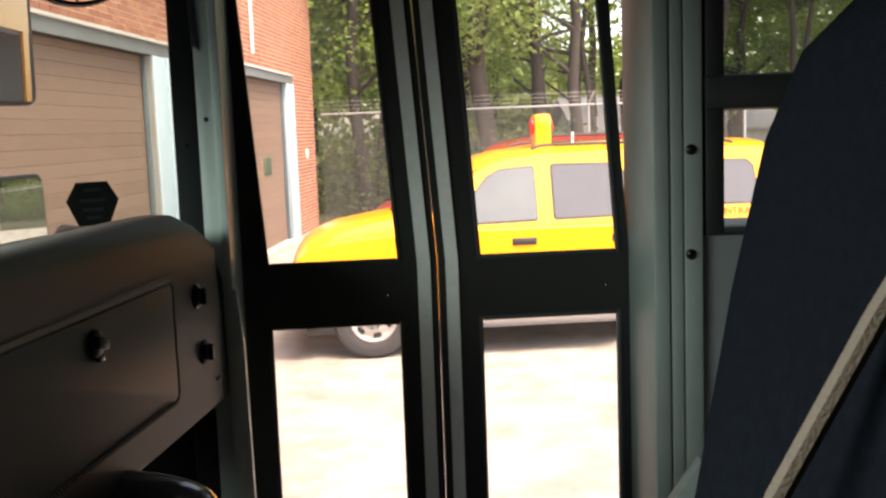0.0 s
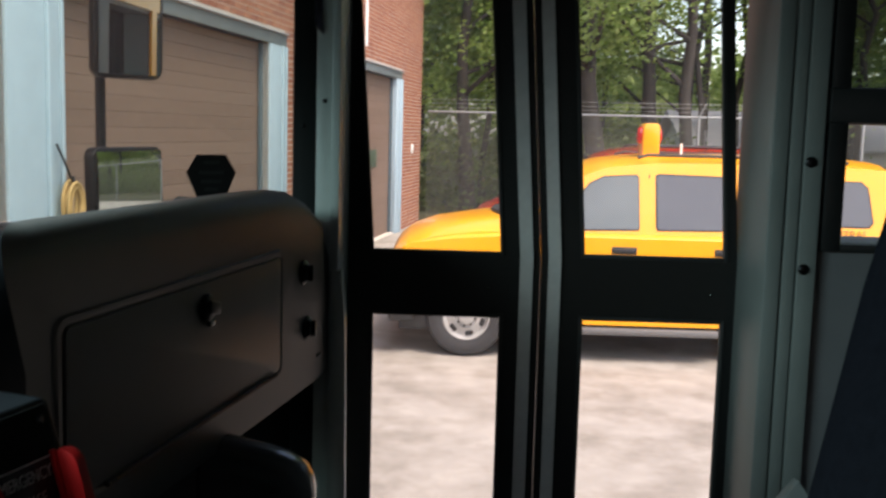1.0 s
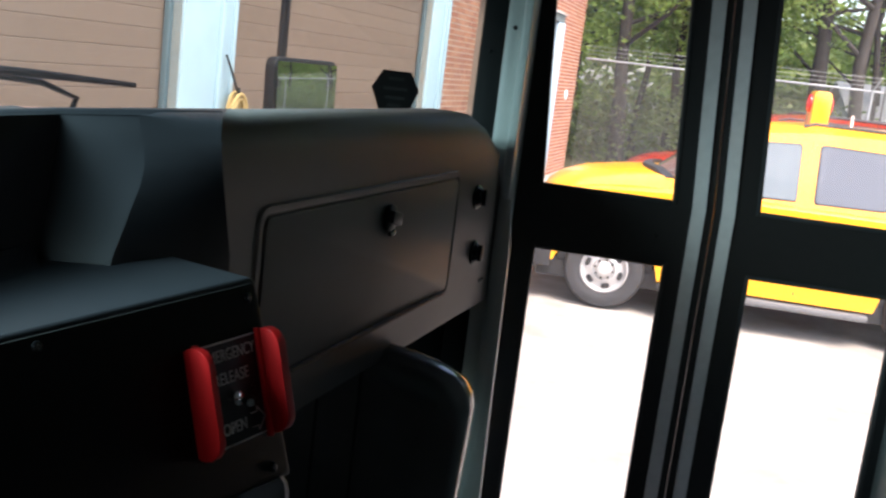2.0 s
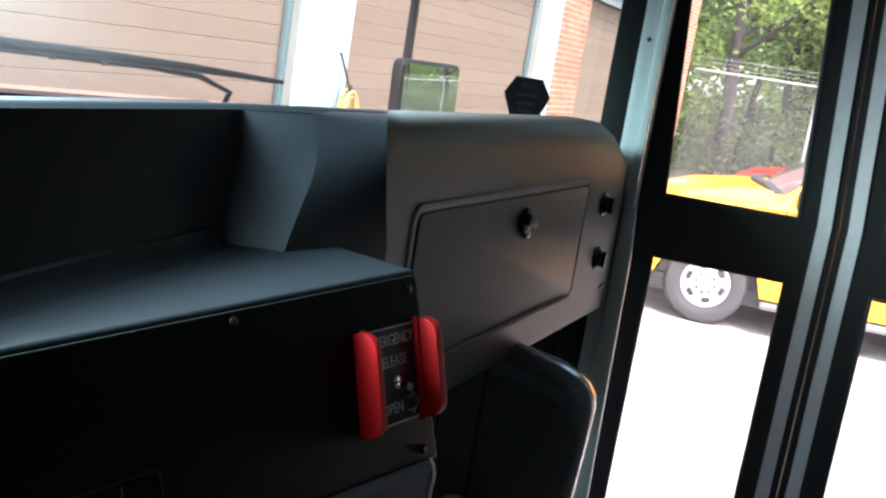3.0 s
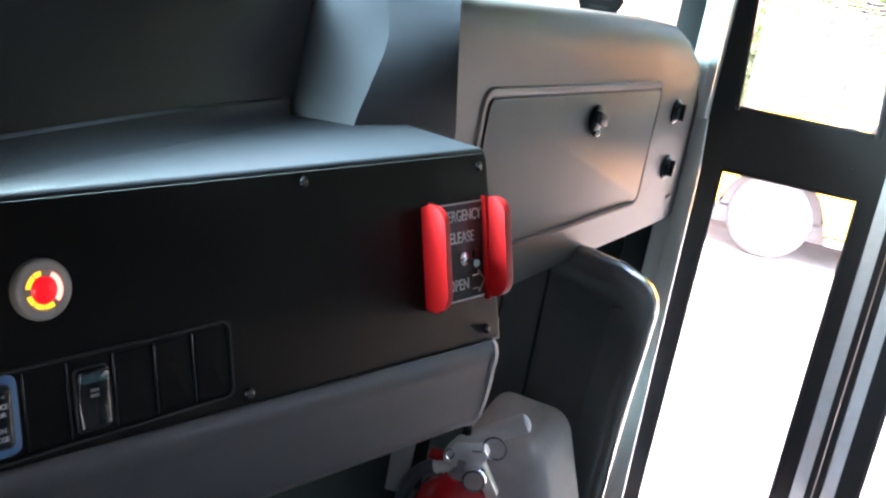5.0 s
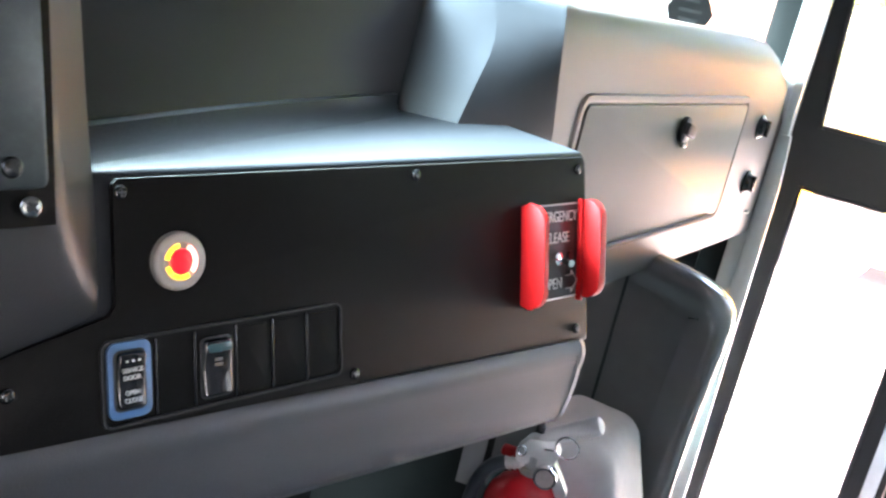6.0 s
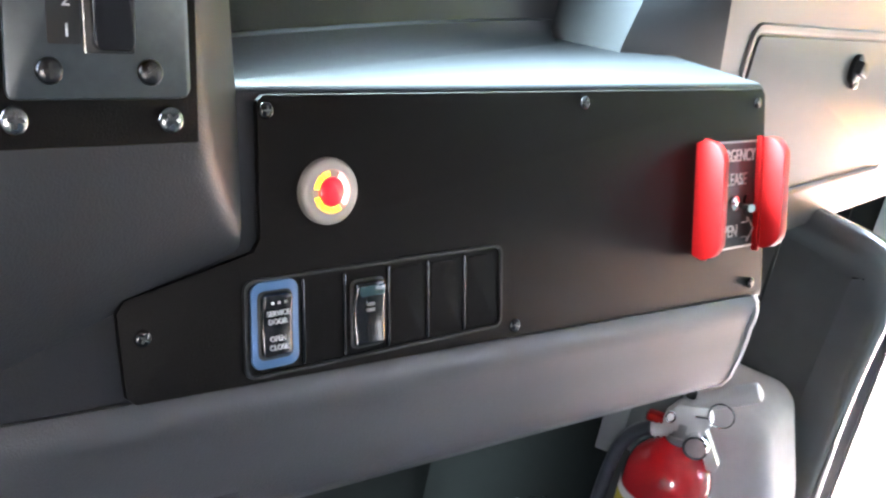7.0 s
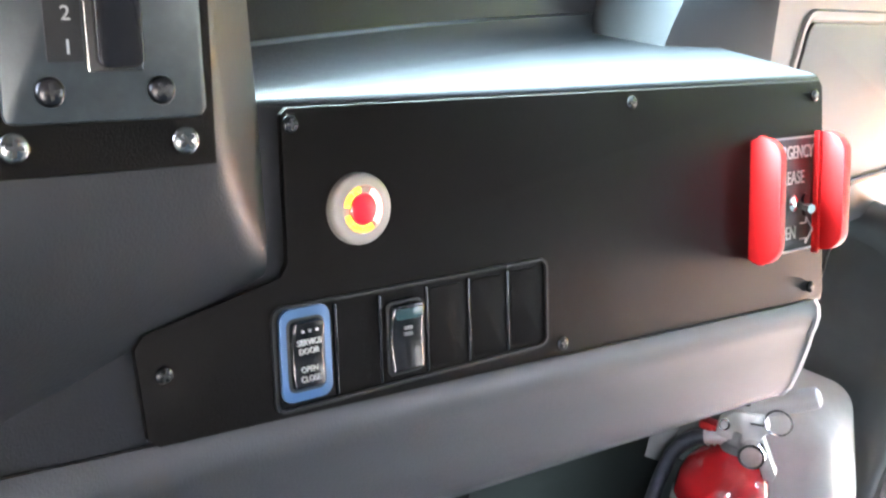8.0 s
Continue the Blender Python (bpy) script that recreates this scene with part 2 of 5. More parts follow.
    nt.links.new(tr.outputs[0], mx.inputs[2])
    nt.links.new(mx.outputs[0], nt.nodes["Material Output"].inputs["Surface"])
    return m


LEAF = leafy("maple_leaves", (0.17, 0.285, 0.055), (0.33, 0.445, 0.11))
# leaf green darkened: the undergrowth's shade is put into the colour
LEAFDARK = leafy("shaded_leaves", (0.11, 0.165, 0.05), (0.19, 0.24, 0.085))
LEAFMID = leafy("mid_green_leaves", (0.145, 0.23, 0.05), (0.265, 0.345, 0.10))
LITTER = mat("leaf_litter", (0.075, 0.070, 0.038), 0.95, 0, 0.4, 6, 0.6, 20, big=0.5, bigscale=0.8, dirt=(0.05, 0.075, 0.03))
HOUSEW = mat("house_siding", (0.55, 0.54, 0.52), 0.8, 0, 0.06, 4, 0.1)
HOUSER = mat("house_roof", (0.36, 0.36, 0.37), 0.9, 0, 0.15, 8, 0.2)


# ---- mesh helpers ----
def link(name, bm, material, parent=None, label="", smooth=True):
    me = bpy.data.meshes.new(name)
    bmesh.ops.recalc_face_normals(bm, faces=bm.faces[:])
    bm.to_mesh(me)
    bm.free()
    if smooth:
        for p in me.polygons:
            p.use_smooth = True
        me.set_sharp_from_angle(angle=radians(38))
    ob = new(name, me)
    me.materials.append(material)
    if parent:
        ob.parent = parent
        ob.matrix_parent_inverse = parent.matrix_world.inverted()
    if label:
        ob["label"] = label
    return ob


def part(name, bm, material, parent, label="", smooth=True):
    return link(name, bm, material, parent, label, smooth)


def thing(name, label, category, at=(0, 0, 0), group="", kind=""):
    e = new(name)
    e.location = at
    e.empty_display_size = 0.05
    bpy.context.view_layer.update()
    return tagged(e, label, category, group, kind)


def add_bevel(bm, geom_edges, r, seg=2):
    if r > 0:
        bmesh.ops.bevel(bm, geom=geom_edges, offset=r, segments=seg, profile=0.5, affect="EDGES", clamp_overlap=True)


def box(x0, x1, y0, y1, z0, z1, r=0.0, seg=2, bm=None, m=None):
    b = bmesh.new()
    bmesh.ops.create_cube(b, size=1, matrix=Matrix.LocRotScale(((x0 + x1) / 2, (y0 + y1) / 2, (z0 + z1) / 2), None, (abs(x1 - x0), abs(y1 - y0), abs(z1 - z0))))
    add_bevel(b, b.edges[:], r, seg)
    return merge(b, bm, m)


def merge(b, bm=None, m=None):
    if m is not None:
        b.transform(m)
    if bm is None:
        return b
    me = bpy.data.meshes.new("tmp")
    b.to_mesh(me)
    b.free()
    bm.from_mesh(me)
    bpy.data.meshes.remove(me)
    return bm


def cyl(r, h, seg=24, r2=None, bevel=0.0, bm=None, m=None):
    """Along local z from 0 to h."""
    b = bmesh.new()
    bmesh.ops.create_cone(b, cap_ends=True, segments=seg, radius1=r, radius2=r if r2 is None else r2, depth=h, matrix=Matrix.Translation((0, 0, h / 2)))
    if bevel:
        add_bevel(b, [e for e in b.edges if abs(e.verts[0].co.z - e.verts[1].co.z) < 1e-6 and e.verts[0].co.z > h * 0.5], bevel, 3)
    return merge(b, bm, m)


def poly3(points, vec, r=0.0, seg=2, bm=None):
    """A closed solid: the polygon of 3D points pushed along vec, edges rounded."""
    b = bmesh.new()
    f = b.faces.new([b.verts.new(p) for p in points])
    ex = bmesh.ops.extrude_face_region(b, geom=[f])
    for v in [g for g in ex["geom"] if isinstance(g, bmesh.types.BMVert)]:
        v.co += Vector(vec)
    bmesh.ops.recalc_face_normals(b, faces=b.faces[:])
    add_bevel(b, b.edges[:], r, seg)
    return merge(b, bm)


def patch(a, b_, c, d, vec, n=8, bm=None):
    """A gently twisted sheet between four corners, as thick as vec."""
    secs = []
    for i in range(n + 1):
        p, q = a.lerp(b_, i / n), d.lerp(c, i / n)
        col = [p.lerp(q, k / n) for k in range(n + 1)]
        secs.append(col + [v + Vector(vec) for v in col[::-1]])
    return loft(secs, bm=bm)


def slab(points, z0, z1, m, r=0.0, seg=2, bm=None):
    """A polygon of local x, y between local z0 and z1, placed by m."""
    b = poly3([(x, y, z0) for x, y in points], (0, 0, z1 - z0), r, seg)
    return merge(b, bm, m)


def rrect(x0, x1, y0, y1, r, n=4):
    out = []
    for cx, cy, a0 in ((x1 - r, y1 - r, 0), (x0 + r, y1 - r, 90), (x0 + r, y0 + r, 180), (x1 - r, y0 + r, 270)):
        for i in range(n + 1):
            a = radians(a0 + 90 * i / n)
            out.append((cx + r * math.cos(a), cy + r * math.sin(a)))
    return out


def tube(points, r, seg=10, closed=False, bm=None, radii=None):
    """A round bar along 3D points."""
    b = bmesh.new()
    pts = [Vector(p) for p in points]
    n = len(pts)
    rings = []
    up = Vector((0, 0, 1))
    prev = None
    for i, p in enumerate(pts):
        if closed:
            d = pts[(i + 1) % n] - pts[i - 1]
        else:
            d = pts[min(i + 1, n - 1)] - pts[max(i - 1, 0)]
        d.normalize()
        a = d.cross(prev if prev else (up if abs(d.z) < 0.9 else Vector((1, 0, 0))))
        a.normalize()
        c = a.cross(d)
        prev = c
        rr = radii[i] if radii else r
        rings.append([b.verts.new(p + rr * (math.cos(2 * math.pi * k / seg) * a + math.sin(2 * math.pi * k / seg) * c)) for k in range(seg)])
    for i in range(n if closed else n - 1):
        A, B = rings[i], rings[(i + 1) % n]
        for k in range(seg):
            b.faces.new((A[k], A[(k + 1) % seg], B[(k + 1) % seg], B[k]))
    if not closed:
        b.faces.new(rings[0][::-1])
        b.faces.new(rings[-1])
    return merge(b, bm)


def loft(sections, caps=True, bm=None, closed=True):
    """Skin over equal-length closed loops."""
    b = bmesh.new()
    loops = [[b.verts.new(p) for p in s] for s in sections]
    n = len(loops[0])
    for A, B in zip(loops, loops[1:]):
        for k in range(n if closed else n - 1):
            b.faces.new((A[k], A[(k + 1) % n], B[(k + 1) % n], B[k]))
    if caps:
        b.faces.new(loops[0][::-1])
        b.faces.new(loops[-1])
    return merge(b, bm)


def lathe(profile, seg=32, m=None, bm=None, ring=False):
    """Profile of (radius, height) turned about local z."""
    b = bmesh.new()
    rings = [[b.verts.new((r * math.cos(2 * math.pi * k / seg), r * math.sin(2 * math.pi * k / seg), z)) for k in range(seg)] for r, z in profile]
    for A, B in zip(rings, rings[1:]):
        for k in range(seg):
            b.faces.new((A[k], A[(k + 1) % seg], B[(k + 1) % seg], B[k]))
    if ring:
        for k in range(seg):
            b.faces.new((rings[-1][k], rings[-1][(k + 1) % seg], rings[0][(k + 1) % seg], rings[0][k]))
    else:
        b.faces.new(rings[0][::-1])
        b.faces.new(rings[-1])
    return merge(b, bm, m)


def frame_of(o, u, up, w):
    return Matrix(((u[0], up[0], w[0], o[0]), (u[1], up[1], w[1], o[1]), (u[2], up[2], w[2], o[2]), (0, 0, 0, 1)))


def words(text, size, m, material, parent, name="lettering", depth=0.0006, sx=1.0):
    """Raised print, centred at m, reading along local x."""
    cu = bpy.data.curves.new(name, "FONT")
    cu.body = text
    cu.size = size
    cu.align_x, cu.align_y = "CENTER", "CENTER"
    cu.extrude = depth
    tmp = bpy.data.objects.new("tmp", cu)
    me = bpy.data.meshes.new_from_object(tmp)
    bpy.data.objects.remove(tmp)
    bpy.data.curves.remove(cu)
    me.transform(m @ Matrix.Diagonal((sx, 1, 1, 1)))
    me.materials.append(material)
    ob = new(name, me)
    ob.parent = parent
    ob.matrix_parent_inverse = parent.matrix_world.inverted()
    return ob


# ==== the bus cab ====
BIN_TOP = 1.400
# frame of the black switch panel: u along it, up, and out towards the driver
P0 = Vector((-0.068, 0.875, 1.902))
PU, PV, PW = Vector((0.9398, -0.3403, 0.0307)), Vector((0.0611, 0.2558, 0.9648)), Vector((-0.3362, -0.9048, 0.2612))
PM = frame_of(P0, PU, PV, PW)
FORWARD = Vector((0.348, 0.937, 0.0))


def pp(u, v, w=0.0):
    """A point of the switch panel: u along, v down, w out."""
    return P0 + PU * u - PV * v + PW * w


def pm(u, v, w=0.0):
    return PM @ Matrix.Translation((u, -v, w))


# frame of the upright fascia with the storage door
F0 = Vector((0.53, 0.77, 1.957))
FU, FV, FW = Vector((0.9853, -0.171, 0)), Vector((0, 0, 1)), Vector((-0.171, -0.9853, 0))
FM = frame_of(F0, FU, FV, FW)


def fp(u, v, w=0.0):
    return F0 + FU * u - FV * v + FW * w


def fm(u, v, w=0.0):
    return FM @ Matrix.Translation((u, -v, w))


def screw(parent, m, r, material, turn=20):
    """A pan head with a cross recess."""
    s = part("screw", lathe([(r * 0.98, 0), (r, r * 0.18), (r * 0.93, r * 0.34), (r * 0.72, r * 0.46), (r * 0.3, r * 0.52), (r * 0.05, r * 0.53)], 20, m), material, parent)
    b = bmesh.new()
    mm = m @ pose(0, 0, 0, 0, 0, turn)
    box(-r * 0.56, r * 0.56, -r * 0.13, r * 0.13, r * 0.40, r * 0.57, bm=b, m=mm)
    box(-r * 0.13, r * 0.13, -r * 0.56, r * 0.56, r * 0.41, r * 0.572, bm=b, m=mm)
    part("cross_recess", b, DECAL, s)
    return s


def dashboard():
    d = thing("dashboard", "charcoal moulded plastic bus dashboard with stepped ledge and fascia", "dashboard", (0.4, 0.9, 1.0))
    # console under the ledge, its front behind the black plate
    out = [(-0.42, 0.03), (-0.032, 0.0), (-0.020, -0.012), (0.470, -0.014), (0.476, -0.010), (0.487, 0.166), (-0.42, 0.130)]
    part("console", poly3([pp(u, v, -0.003) for u, v in out], FORWARD * 0.30, 0.007, 4), DASH, d)
    # knee bolster: a swelling lip, then in under the console
    secs = []
    for u, v, k in ((-0.42, 0.124, 1.0), (-0.10, 0.138, 1.0), (0.2, 0.150, 1.0), (0.47, 0.161, 1.0), (0.482, 0.166, 0.85)):
        prof = [(0.0, -0.02), (0.001, 0.0), (0.006, 0.0030), (0.014, 0.0036), (0.022, 0.0016), (0.029, -0.0016), (0.040, -0.004), (0.058, -0.0095), (0.075, -0.0165), (0.083, -0.024), (0.087, -0.038), (0.087, -0.2), (0.0, -0.2)]
        secs.append([pp(u - (0.02 if k < 1 else 0) - max(0, (a - 0.03)) * (0.10 if u > 0.4 else 0.0), v + a * k, w) for a, w in prof])
    kb = part("knee_bolster", loft(secs), LOWER, d)
    end = [Vector(p) for p in secs[-2][1:11]]
    # thin pale tube added as the highlight on the bolster's end
    part("end_welt", tube(end, 0.0018, 8), EDGEGLINT, kb, "pale painted highlight along the bolster edge")
    # column that carries the shifter: flat front, a slanting flank on the ledge side, sloping in below
    us = [-0.42, -0.34, -0.26, -0.20, -0.16, -0.13] + [-0.115 + 0.0032 * k for k in range(32)]
    vs = [-0.20, -0.15, -0.11] + [-0.09 + 0.006 * k for k in range(14)] + [0.0 + 0.0045 * k for k in range(20)] + [0.10, 0.12, 0.14, 0.16, 0.18, 0.20, 0.225]

    def soft_min(p, q, k):
        h = max(k - abs(p - q), 0.0) / k
        return min(p, q) - h * h * k * 0.25

    def swell(u, v):
        ub = float(np.interp(v, (-0.20, -0.057, -0.027, -0.010, 0.020, 0.065), (-0.026, -0.0206, -0.0184, -0.0166, -0.0157, -0.0147)))
        flank = (ub - u) * 0.98 - 0.001
        below = 0.0005 + (0.0649 - 0.348 * (u + 0.0156) - v) * 0.60
        return max(-0.012, soft_min(soft_min(0.036, below, 0.020), flank, 0.007))
    b = bmesh.new()
    g = [[b.verts.new(pp(u, v, swell(u, v))) for v in vs] for u in us]
    g.append([b.verts.new(pp(us[-1], v, -0.22)) for v in vs])
    for A, B in zip(g, g[1:]):
        for k in range(len(vs) - 1):
            b.faces.new((A[k], A[k + 1], B[k + 1], B[k]))
    part("shifter_column", b, COLUMN, d)
    # recess between ledge and brow: back wall, bright side facet, dark facet
    lo = [(-0.30, 0.920, 1.916), (-0.02, 0.909, 1.916), (0.314, 0.889, 1.922), (0.322, 0.832, 1.926), (0.430, 0.762, 1.930)]
    hi = [(-0.30, 1.015, 2.040), (-0.05, 0.995, 2.042), (0.400, 0.920, 2.047), (0.430, 0.860, 2.053), (0.515, 0.812, 2.055)]
    hi3, low3 = Vector(hi[3]), Vector(lo[3]) - Vector((0, 0, 0.03))
    BOW = (0.02, 0.08, 0.13, 0.20, 0.30, 0.40, 0.55, 0.75, 1.0)

    def crease(f):
        """The edge between the bright facet and the dark side, bowed towards the fascia."""
        k = float(np.interp(f, (0.0, 0.02, 0.13, 0.20, 0.30, 0.40, 0.55, 0.75, 1.0), (0.0, 0.0, 0.40, 0.75, 1.0, 0.98, 0.66, 0.24, 0.0)))
        return hi3.lerp(low3, f) + Vector((0.014, -0.009, 0.0)) * k
    for i in range(1, 3):
        b = bmesh.new()
        if i == 2:
            h2, l2 = Vector(hi[2]), Vector(lo[2]) - Vector((0, 0, 0.03))
            rows = []
            for f in BOW:
                p, q = h2.lerp(l2, f), crease(f)
                col = [p.lerp(q, k / 8) for k in range(9)]
                rows.append(col + [v + Vector((0.006, 0.004, -0.004)) for v in col[::-1]])
            loft(rows, bm=b)
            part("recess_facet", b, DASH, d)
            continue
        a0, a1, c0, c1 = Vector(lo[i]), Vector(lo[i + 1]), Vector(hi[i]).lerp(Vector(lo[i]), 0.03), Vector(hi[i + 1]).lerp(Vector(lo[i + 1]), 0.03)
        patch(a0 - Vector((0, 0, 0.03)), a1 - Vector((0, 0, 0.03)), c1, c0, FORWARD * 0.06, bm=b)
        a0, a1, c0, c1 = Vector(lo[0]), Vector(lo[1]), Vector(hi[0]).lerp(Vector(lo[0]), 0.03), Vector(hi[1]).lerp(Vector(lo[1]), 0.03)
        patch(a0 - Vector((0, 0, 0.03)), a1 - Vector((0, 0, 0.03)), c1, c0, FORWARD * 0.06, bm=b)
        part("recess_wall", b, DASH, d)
    # cove where the recess wall meets the ledge
    def ledge_z(p):
        along = (p.x - P0.x) * FORWARD.y - (p.y - P0.y) * FORWARD.x
        return 1.9113 + 0.0347 * (along + 0.02)
    secs = []
    l1, l2, h1, h2 = Vector(lo[1]), Vector(lo[2]), Vector(hi[1]), Vector(hi[2])
    for i in range(13):
        t = -0.25 + 1.25 * i / 12
        f, h = l1.lerp(l2, t), h1.lerp(h2, t)
        rise, out, r = (h - f).normalized(), -FORWARD, 0.020
        f = f - rise * ((f.z - ledge_z(f)) / rise.z)
        arc = []
        for k in range(9):
            q = k / 8
            arc.append(f + rise * (r * (1 - q) ** 2) + out * (r * q * q) + Vector((0, 0, 0.0004)) + out * 0.0004)
        secs.append(arc + [f + out * r - Vector((0, 0, 0.02)), f + FORWARD * 0.01 - Vector((0, 0, 0.02)), f + rise * r + FORWARD * 0.01])
    part("cove", loft(secs), DASH, d)
    # top of the dashboard back to the windscreen, with a rounded brow
    edge = [Vector(p) for p in ((-0.60, 1.03, 2.038), (-0.30, 1.015, 2.040), (-0.05, 0.995, 2.042), (0.400, 0.920, 2.047), (0.430, 0.860, 2.053), (0.515, 0.812, 2.055))]
    back = [Vector(p) for p in ((-0.60, 1.36, 1.86), (-0.30, 1.40, 1.86), (-0.05, 1.40, 1.86), (0.45, 1.36, 1.86), (0.60, 1.28, 1.86), (0.80, 1.18, 1.86))]
    foot = [Vector((-0.60, 0.96, 1.916))] + [Vector(p) for p in lo]
    secs = []
    for e, k, f in zip(edge, back, foot):
        rim = [e + (f - e) * 0.12 + FORWARD * 0.02, e + (f - e) * 0.03]
        for a, z in ((0.0012, -0.0018), (0.004, 0.0004), (0.008, 0.0012), (0.016, 0.0002), (0.030, -0.005)):
            rim.append(e + FORWARD * a + Vector((0, 0, z)))
        secs.append(rim + [k, k - Vector((0, 0, 0.03))])
    part("top_pad", loft(secs), DASH, d)
    # fascia: a slanting end that folds softly into the upright face, rounded brow, lip below
    prof = [(-0.010, -0.42), (-0.099, -0.060), (-0.097, -0.026), (-0.088, -0.012), (-0.079, -0.007), (-0.075, -0.005), (-0.070, -0.003), (-0.058, -0.001), (-0.045, 0.0), (-0.027, 0.0), (-0.004, 0.0), (0.036, 0.0), (0.240, 0.0), (0.248, -0.004), (0.248, -0.05), (0.10, -0.30)]

    def bend(v, w):
        return min(-0.0639 + 0.304 * v, -0.053) - max(w, -0.06) * 1.89
    lo3 = Vector(lo[3])
    start = [hi3 + FORWARD * 0.3 - Vector((0, 0, 0.08)), hi3 + FORWARD * 0.022, hi3 + FORWARD * 0.008 - Vector((0, 0, 0.002))]
    start += [crease(f) for f in BOW]
    start += [lo3 - Vector((0, 0, 0.20)), lo3 - Vector((0, 0, 0.206)) + FORWARD * 0.01, lo3 - Vector((0, 0, 0.206)) + FORWARD * 0.06, lo3 - Vector((0, 0, 0.1)) + FORWARD * 0.3]
    fold = [fp(bend(v, w), v, w - 0.0015) for v, w in prof]
    secs = [start, [a.lerp(c, 0.45) for a, c in zip(start, fold)], [a.lerp(c, 0.88) for a, c in zip(start, fold)], fold]
    secs.append([fp(bend(v, w) * 0.55 + 0.012, v, w) for v, w in prof])
    for u, s in ((0.10, 1), (0.35, 1), (0.62, 1), (0.70, 0.97), (0.76, 0.80), (0.80, 0.60), (0.83, 0.45)):
        secs.append([fp(u + (0.06 if v > 0 else 0) * (1 - s), v if v > -0.03 else v * s, w) for v, w in prof])
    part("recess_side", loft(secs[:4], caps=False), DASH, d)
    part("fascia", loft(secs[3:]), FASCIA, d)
    # storage door with raised frame, latch and piano hinge
    b = bmesh.new()
    o, i = rrect(-0.011, 0.622, -0.194, 0.010, 0.020), rrect(0.0, 0.612, -0.186, 0.0, 0.013)
    m1, m2 = rrect(-0.008, 0.620, -0.192, 0.008, 0.018), rrect(-0.003, 0.615, -0.189, 0.003, 0.015)
    v = [[b.verts.new(fp(x, -y, w)) for x, y in L] for L, w in ((o, -0.001), (m1, 0.0030), (m2, 0.0036), (i, 0.0022), (i, -0.004))]
    n = len(o)
    for A, B in zip(v, v[1:]):
        for k in range(n):
            b.faces.new((A[k], A[(k + 1) % n], B[(k + 1) % n], B[k]))
    part("door_rim", b, FASCIA, d)
    part("door_gap", slab(rrect(-0.0005, 0.6125, -0.1865, 0.0005, 0.013), -0.004, 0.0006, FM, 0), DECAL, d)
    door = part("storage_door", slab(rrect(0.005, 0.607, -0.182, -0.003, 0.010), 0.0008, 0.004, FM, 0.0015), FASCIA, d, "satin grey storage door with black latch")
    b = lathe([(0.018, 0), (0.018, 0.006), (0.014, 0.009)], 20, fm(0.328, 0.036, 0.004))
    box(-0.017, 0.017, -0.008, 0.009, 0.004, 0.015, 0.003, bm=b, m=fm(0.330, 0.036, 0.004) @ pose(0, 0, 0, 0, 0, -12))
    part("latch", b, BLACK, door)
    b = box(-0.008, 0.007, -0.008, 0.002, 0, 0.007, 0.002, m=fm(0.336, 0.053, 0.005))
    part("latch_tongue", b, STEEL, door)
    b = cyl(0.0036, 0.0050, 8, m=pose(0, 0, 0, 0, 90, 0))
    k0 = part("hinge_knuckle", b, HINGE, door)
    for k in range(62):
        kn = k0 if k == 0 else new("hinge_knuckle", k0.data)
        kn.parent = door
        kn.matrix_parent_inverse = door.matrix_world.inverted()
        kn.matrix_basis = fm(0.075 + k * 0.0082, 0.1845, 0.0062)
    for u, v in ((0.722, 0.042), (0.742, 0.140)):
        k = lathe([(0.021, 0), (0.021, 0.003), (0.017, 0.005), (0.015, 0.009), (0.012, 0.011)], 20, fm(u, v, 0.0))
        box(-0.003, 0.003, -0.014, 0.014, 0.008, 0.017, 0.001, bm=k, m=fm(u, v, 0.0))
        part("heater_knob", k, GLOSSBLACK, d)
    for u in (0.80, 0.815):
        part("rivet", lathe([(0.004, 0), (0.0035, 0.002), (0.001, 0.003)], 10, fm(u, 0.20, 0.0)), STEEL, d)
    # black switch plate
    pl = [(-0.0055, 0.005), (-0.002, 0.008), (0.464, 0.0095), (0.4685, 0.005), (0.478, -0.156), (0.474, -0.160), (-0.077, -0.1405), (-0.082, -0.136), (-0.085, -0.094), (-0.081, -0.088), (-0.010, -0.0725), (-0.006, -0.066)]
    plate = part("switch_plate", slab(pl, -0.0022, 0.0016, PM, 0.0007, 2), PLATE, d, "black powder-coated switch plate")
    for u, v in ((-0.001, 0.0), (0.2456, -0.001), (0.4565, 0.0015), (0.459, 0.1495), (0.1816, 0.1416), (-0.0727, 0.1076)):
        screw(plate, pm(u, v, 0.0016), 0.0046, GLOSSBLACK, u * 400)
    # lit push button
    bc = pm(0.0352, 0.0437, 0.0016)
    part("button_ring", lathe([(0.0181, 0), (0.0182, 0.0030), (0.0178, 0.0048), (0.0166, 0.0060), (0.0150, 0.0064), (0.0122, 0.0064), (0.0115, 0.0056)], 40, bc), BUTTONRING, plate, "milky plastic ring of the lit push button")
    part("button_cap", lathe([(0.0078, 0.005), (0.0078, 0.0068), (0.0066, 0.0076), (0.002, 0.0080)], 28, bc), GLOWRED, plate, "glowing red push button")
    for a0, a1, gm in ((98, 122, GLOWYEL), (128, 170, GLOWYEL), (196, 226, GLOWYEL), (232, 262, GLOWYEL), (268, 300, GLOWYEL), (-42, 58, GLOWPINK)):
        n = max(2, (a1 - a0) // 8)
        inner = [(0.0086 * math.cos(radians(a0 + (a1 - a0) * k / n)), 0.0086 * math.sin(radians(a0 + (a1 - a0) * k / n))) for k in range(n + 1)]
        outer = [(x * 0.0112 / 0.0086, y * 0.0112 / 0.0086) for x, y in inner[::-1]]
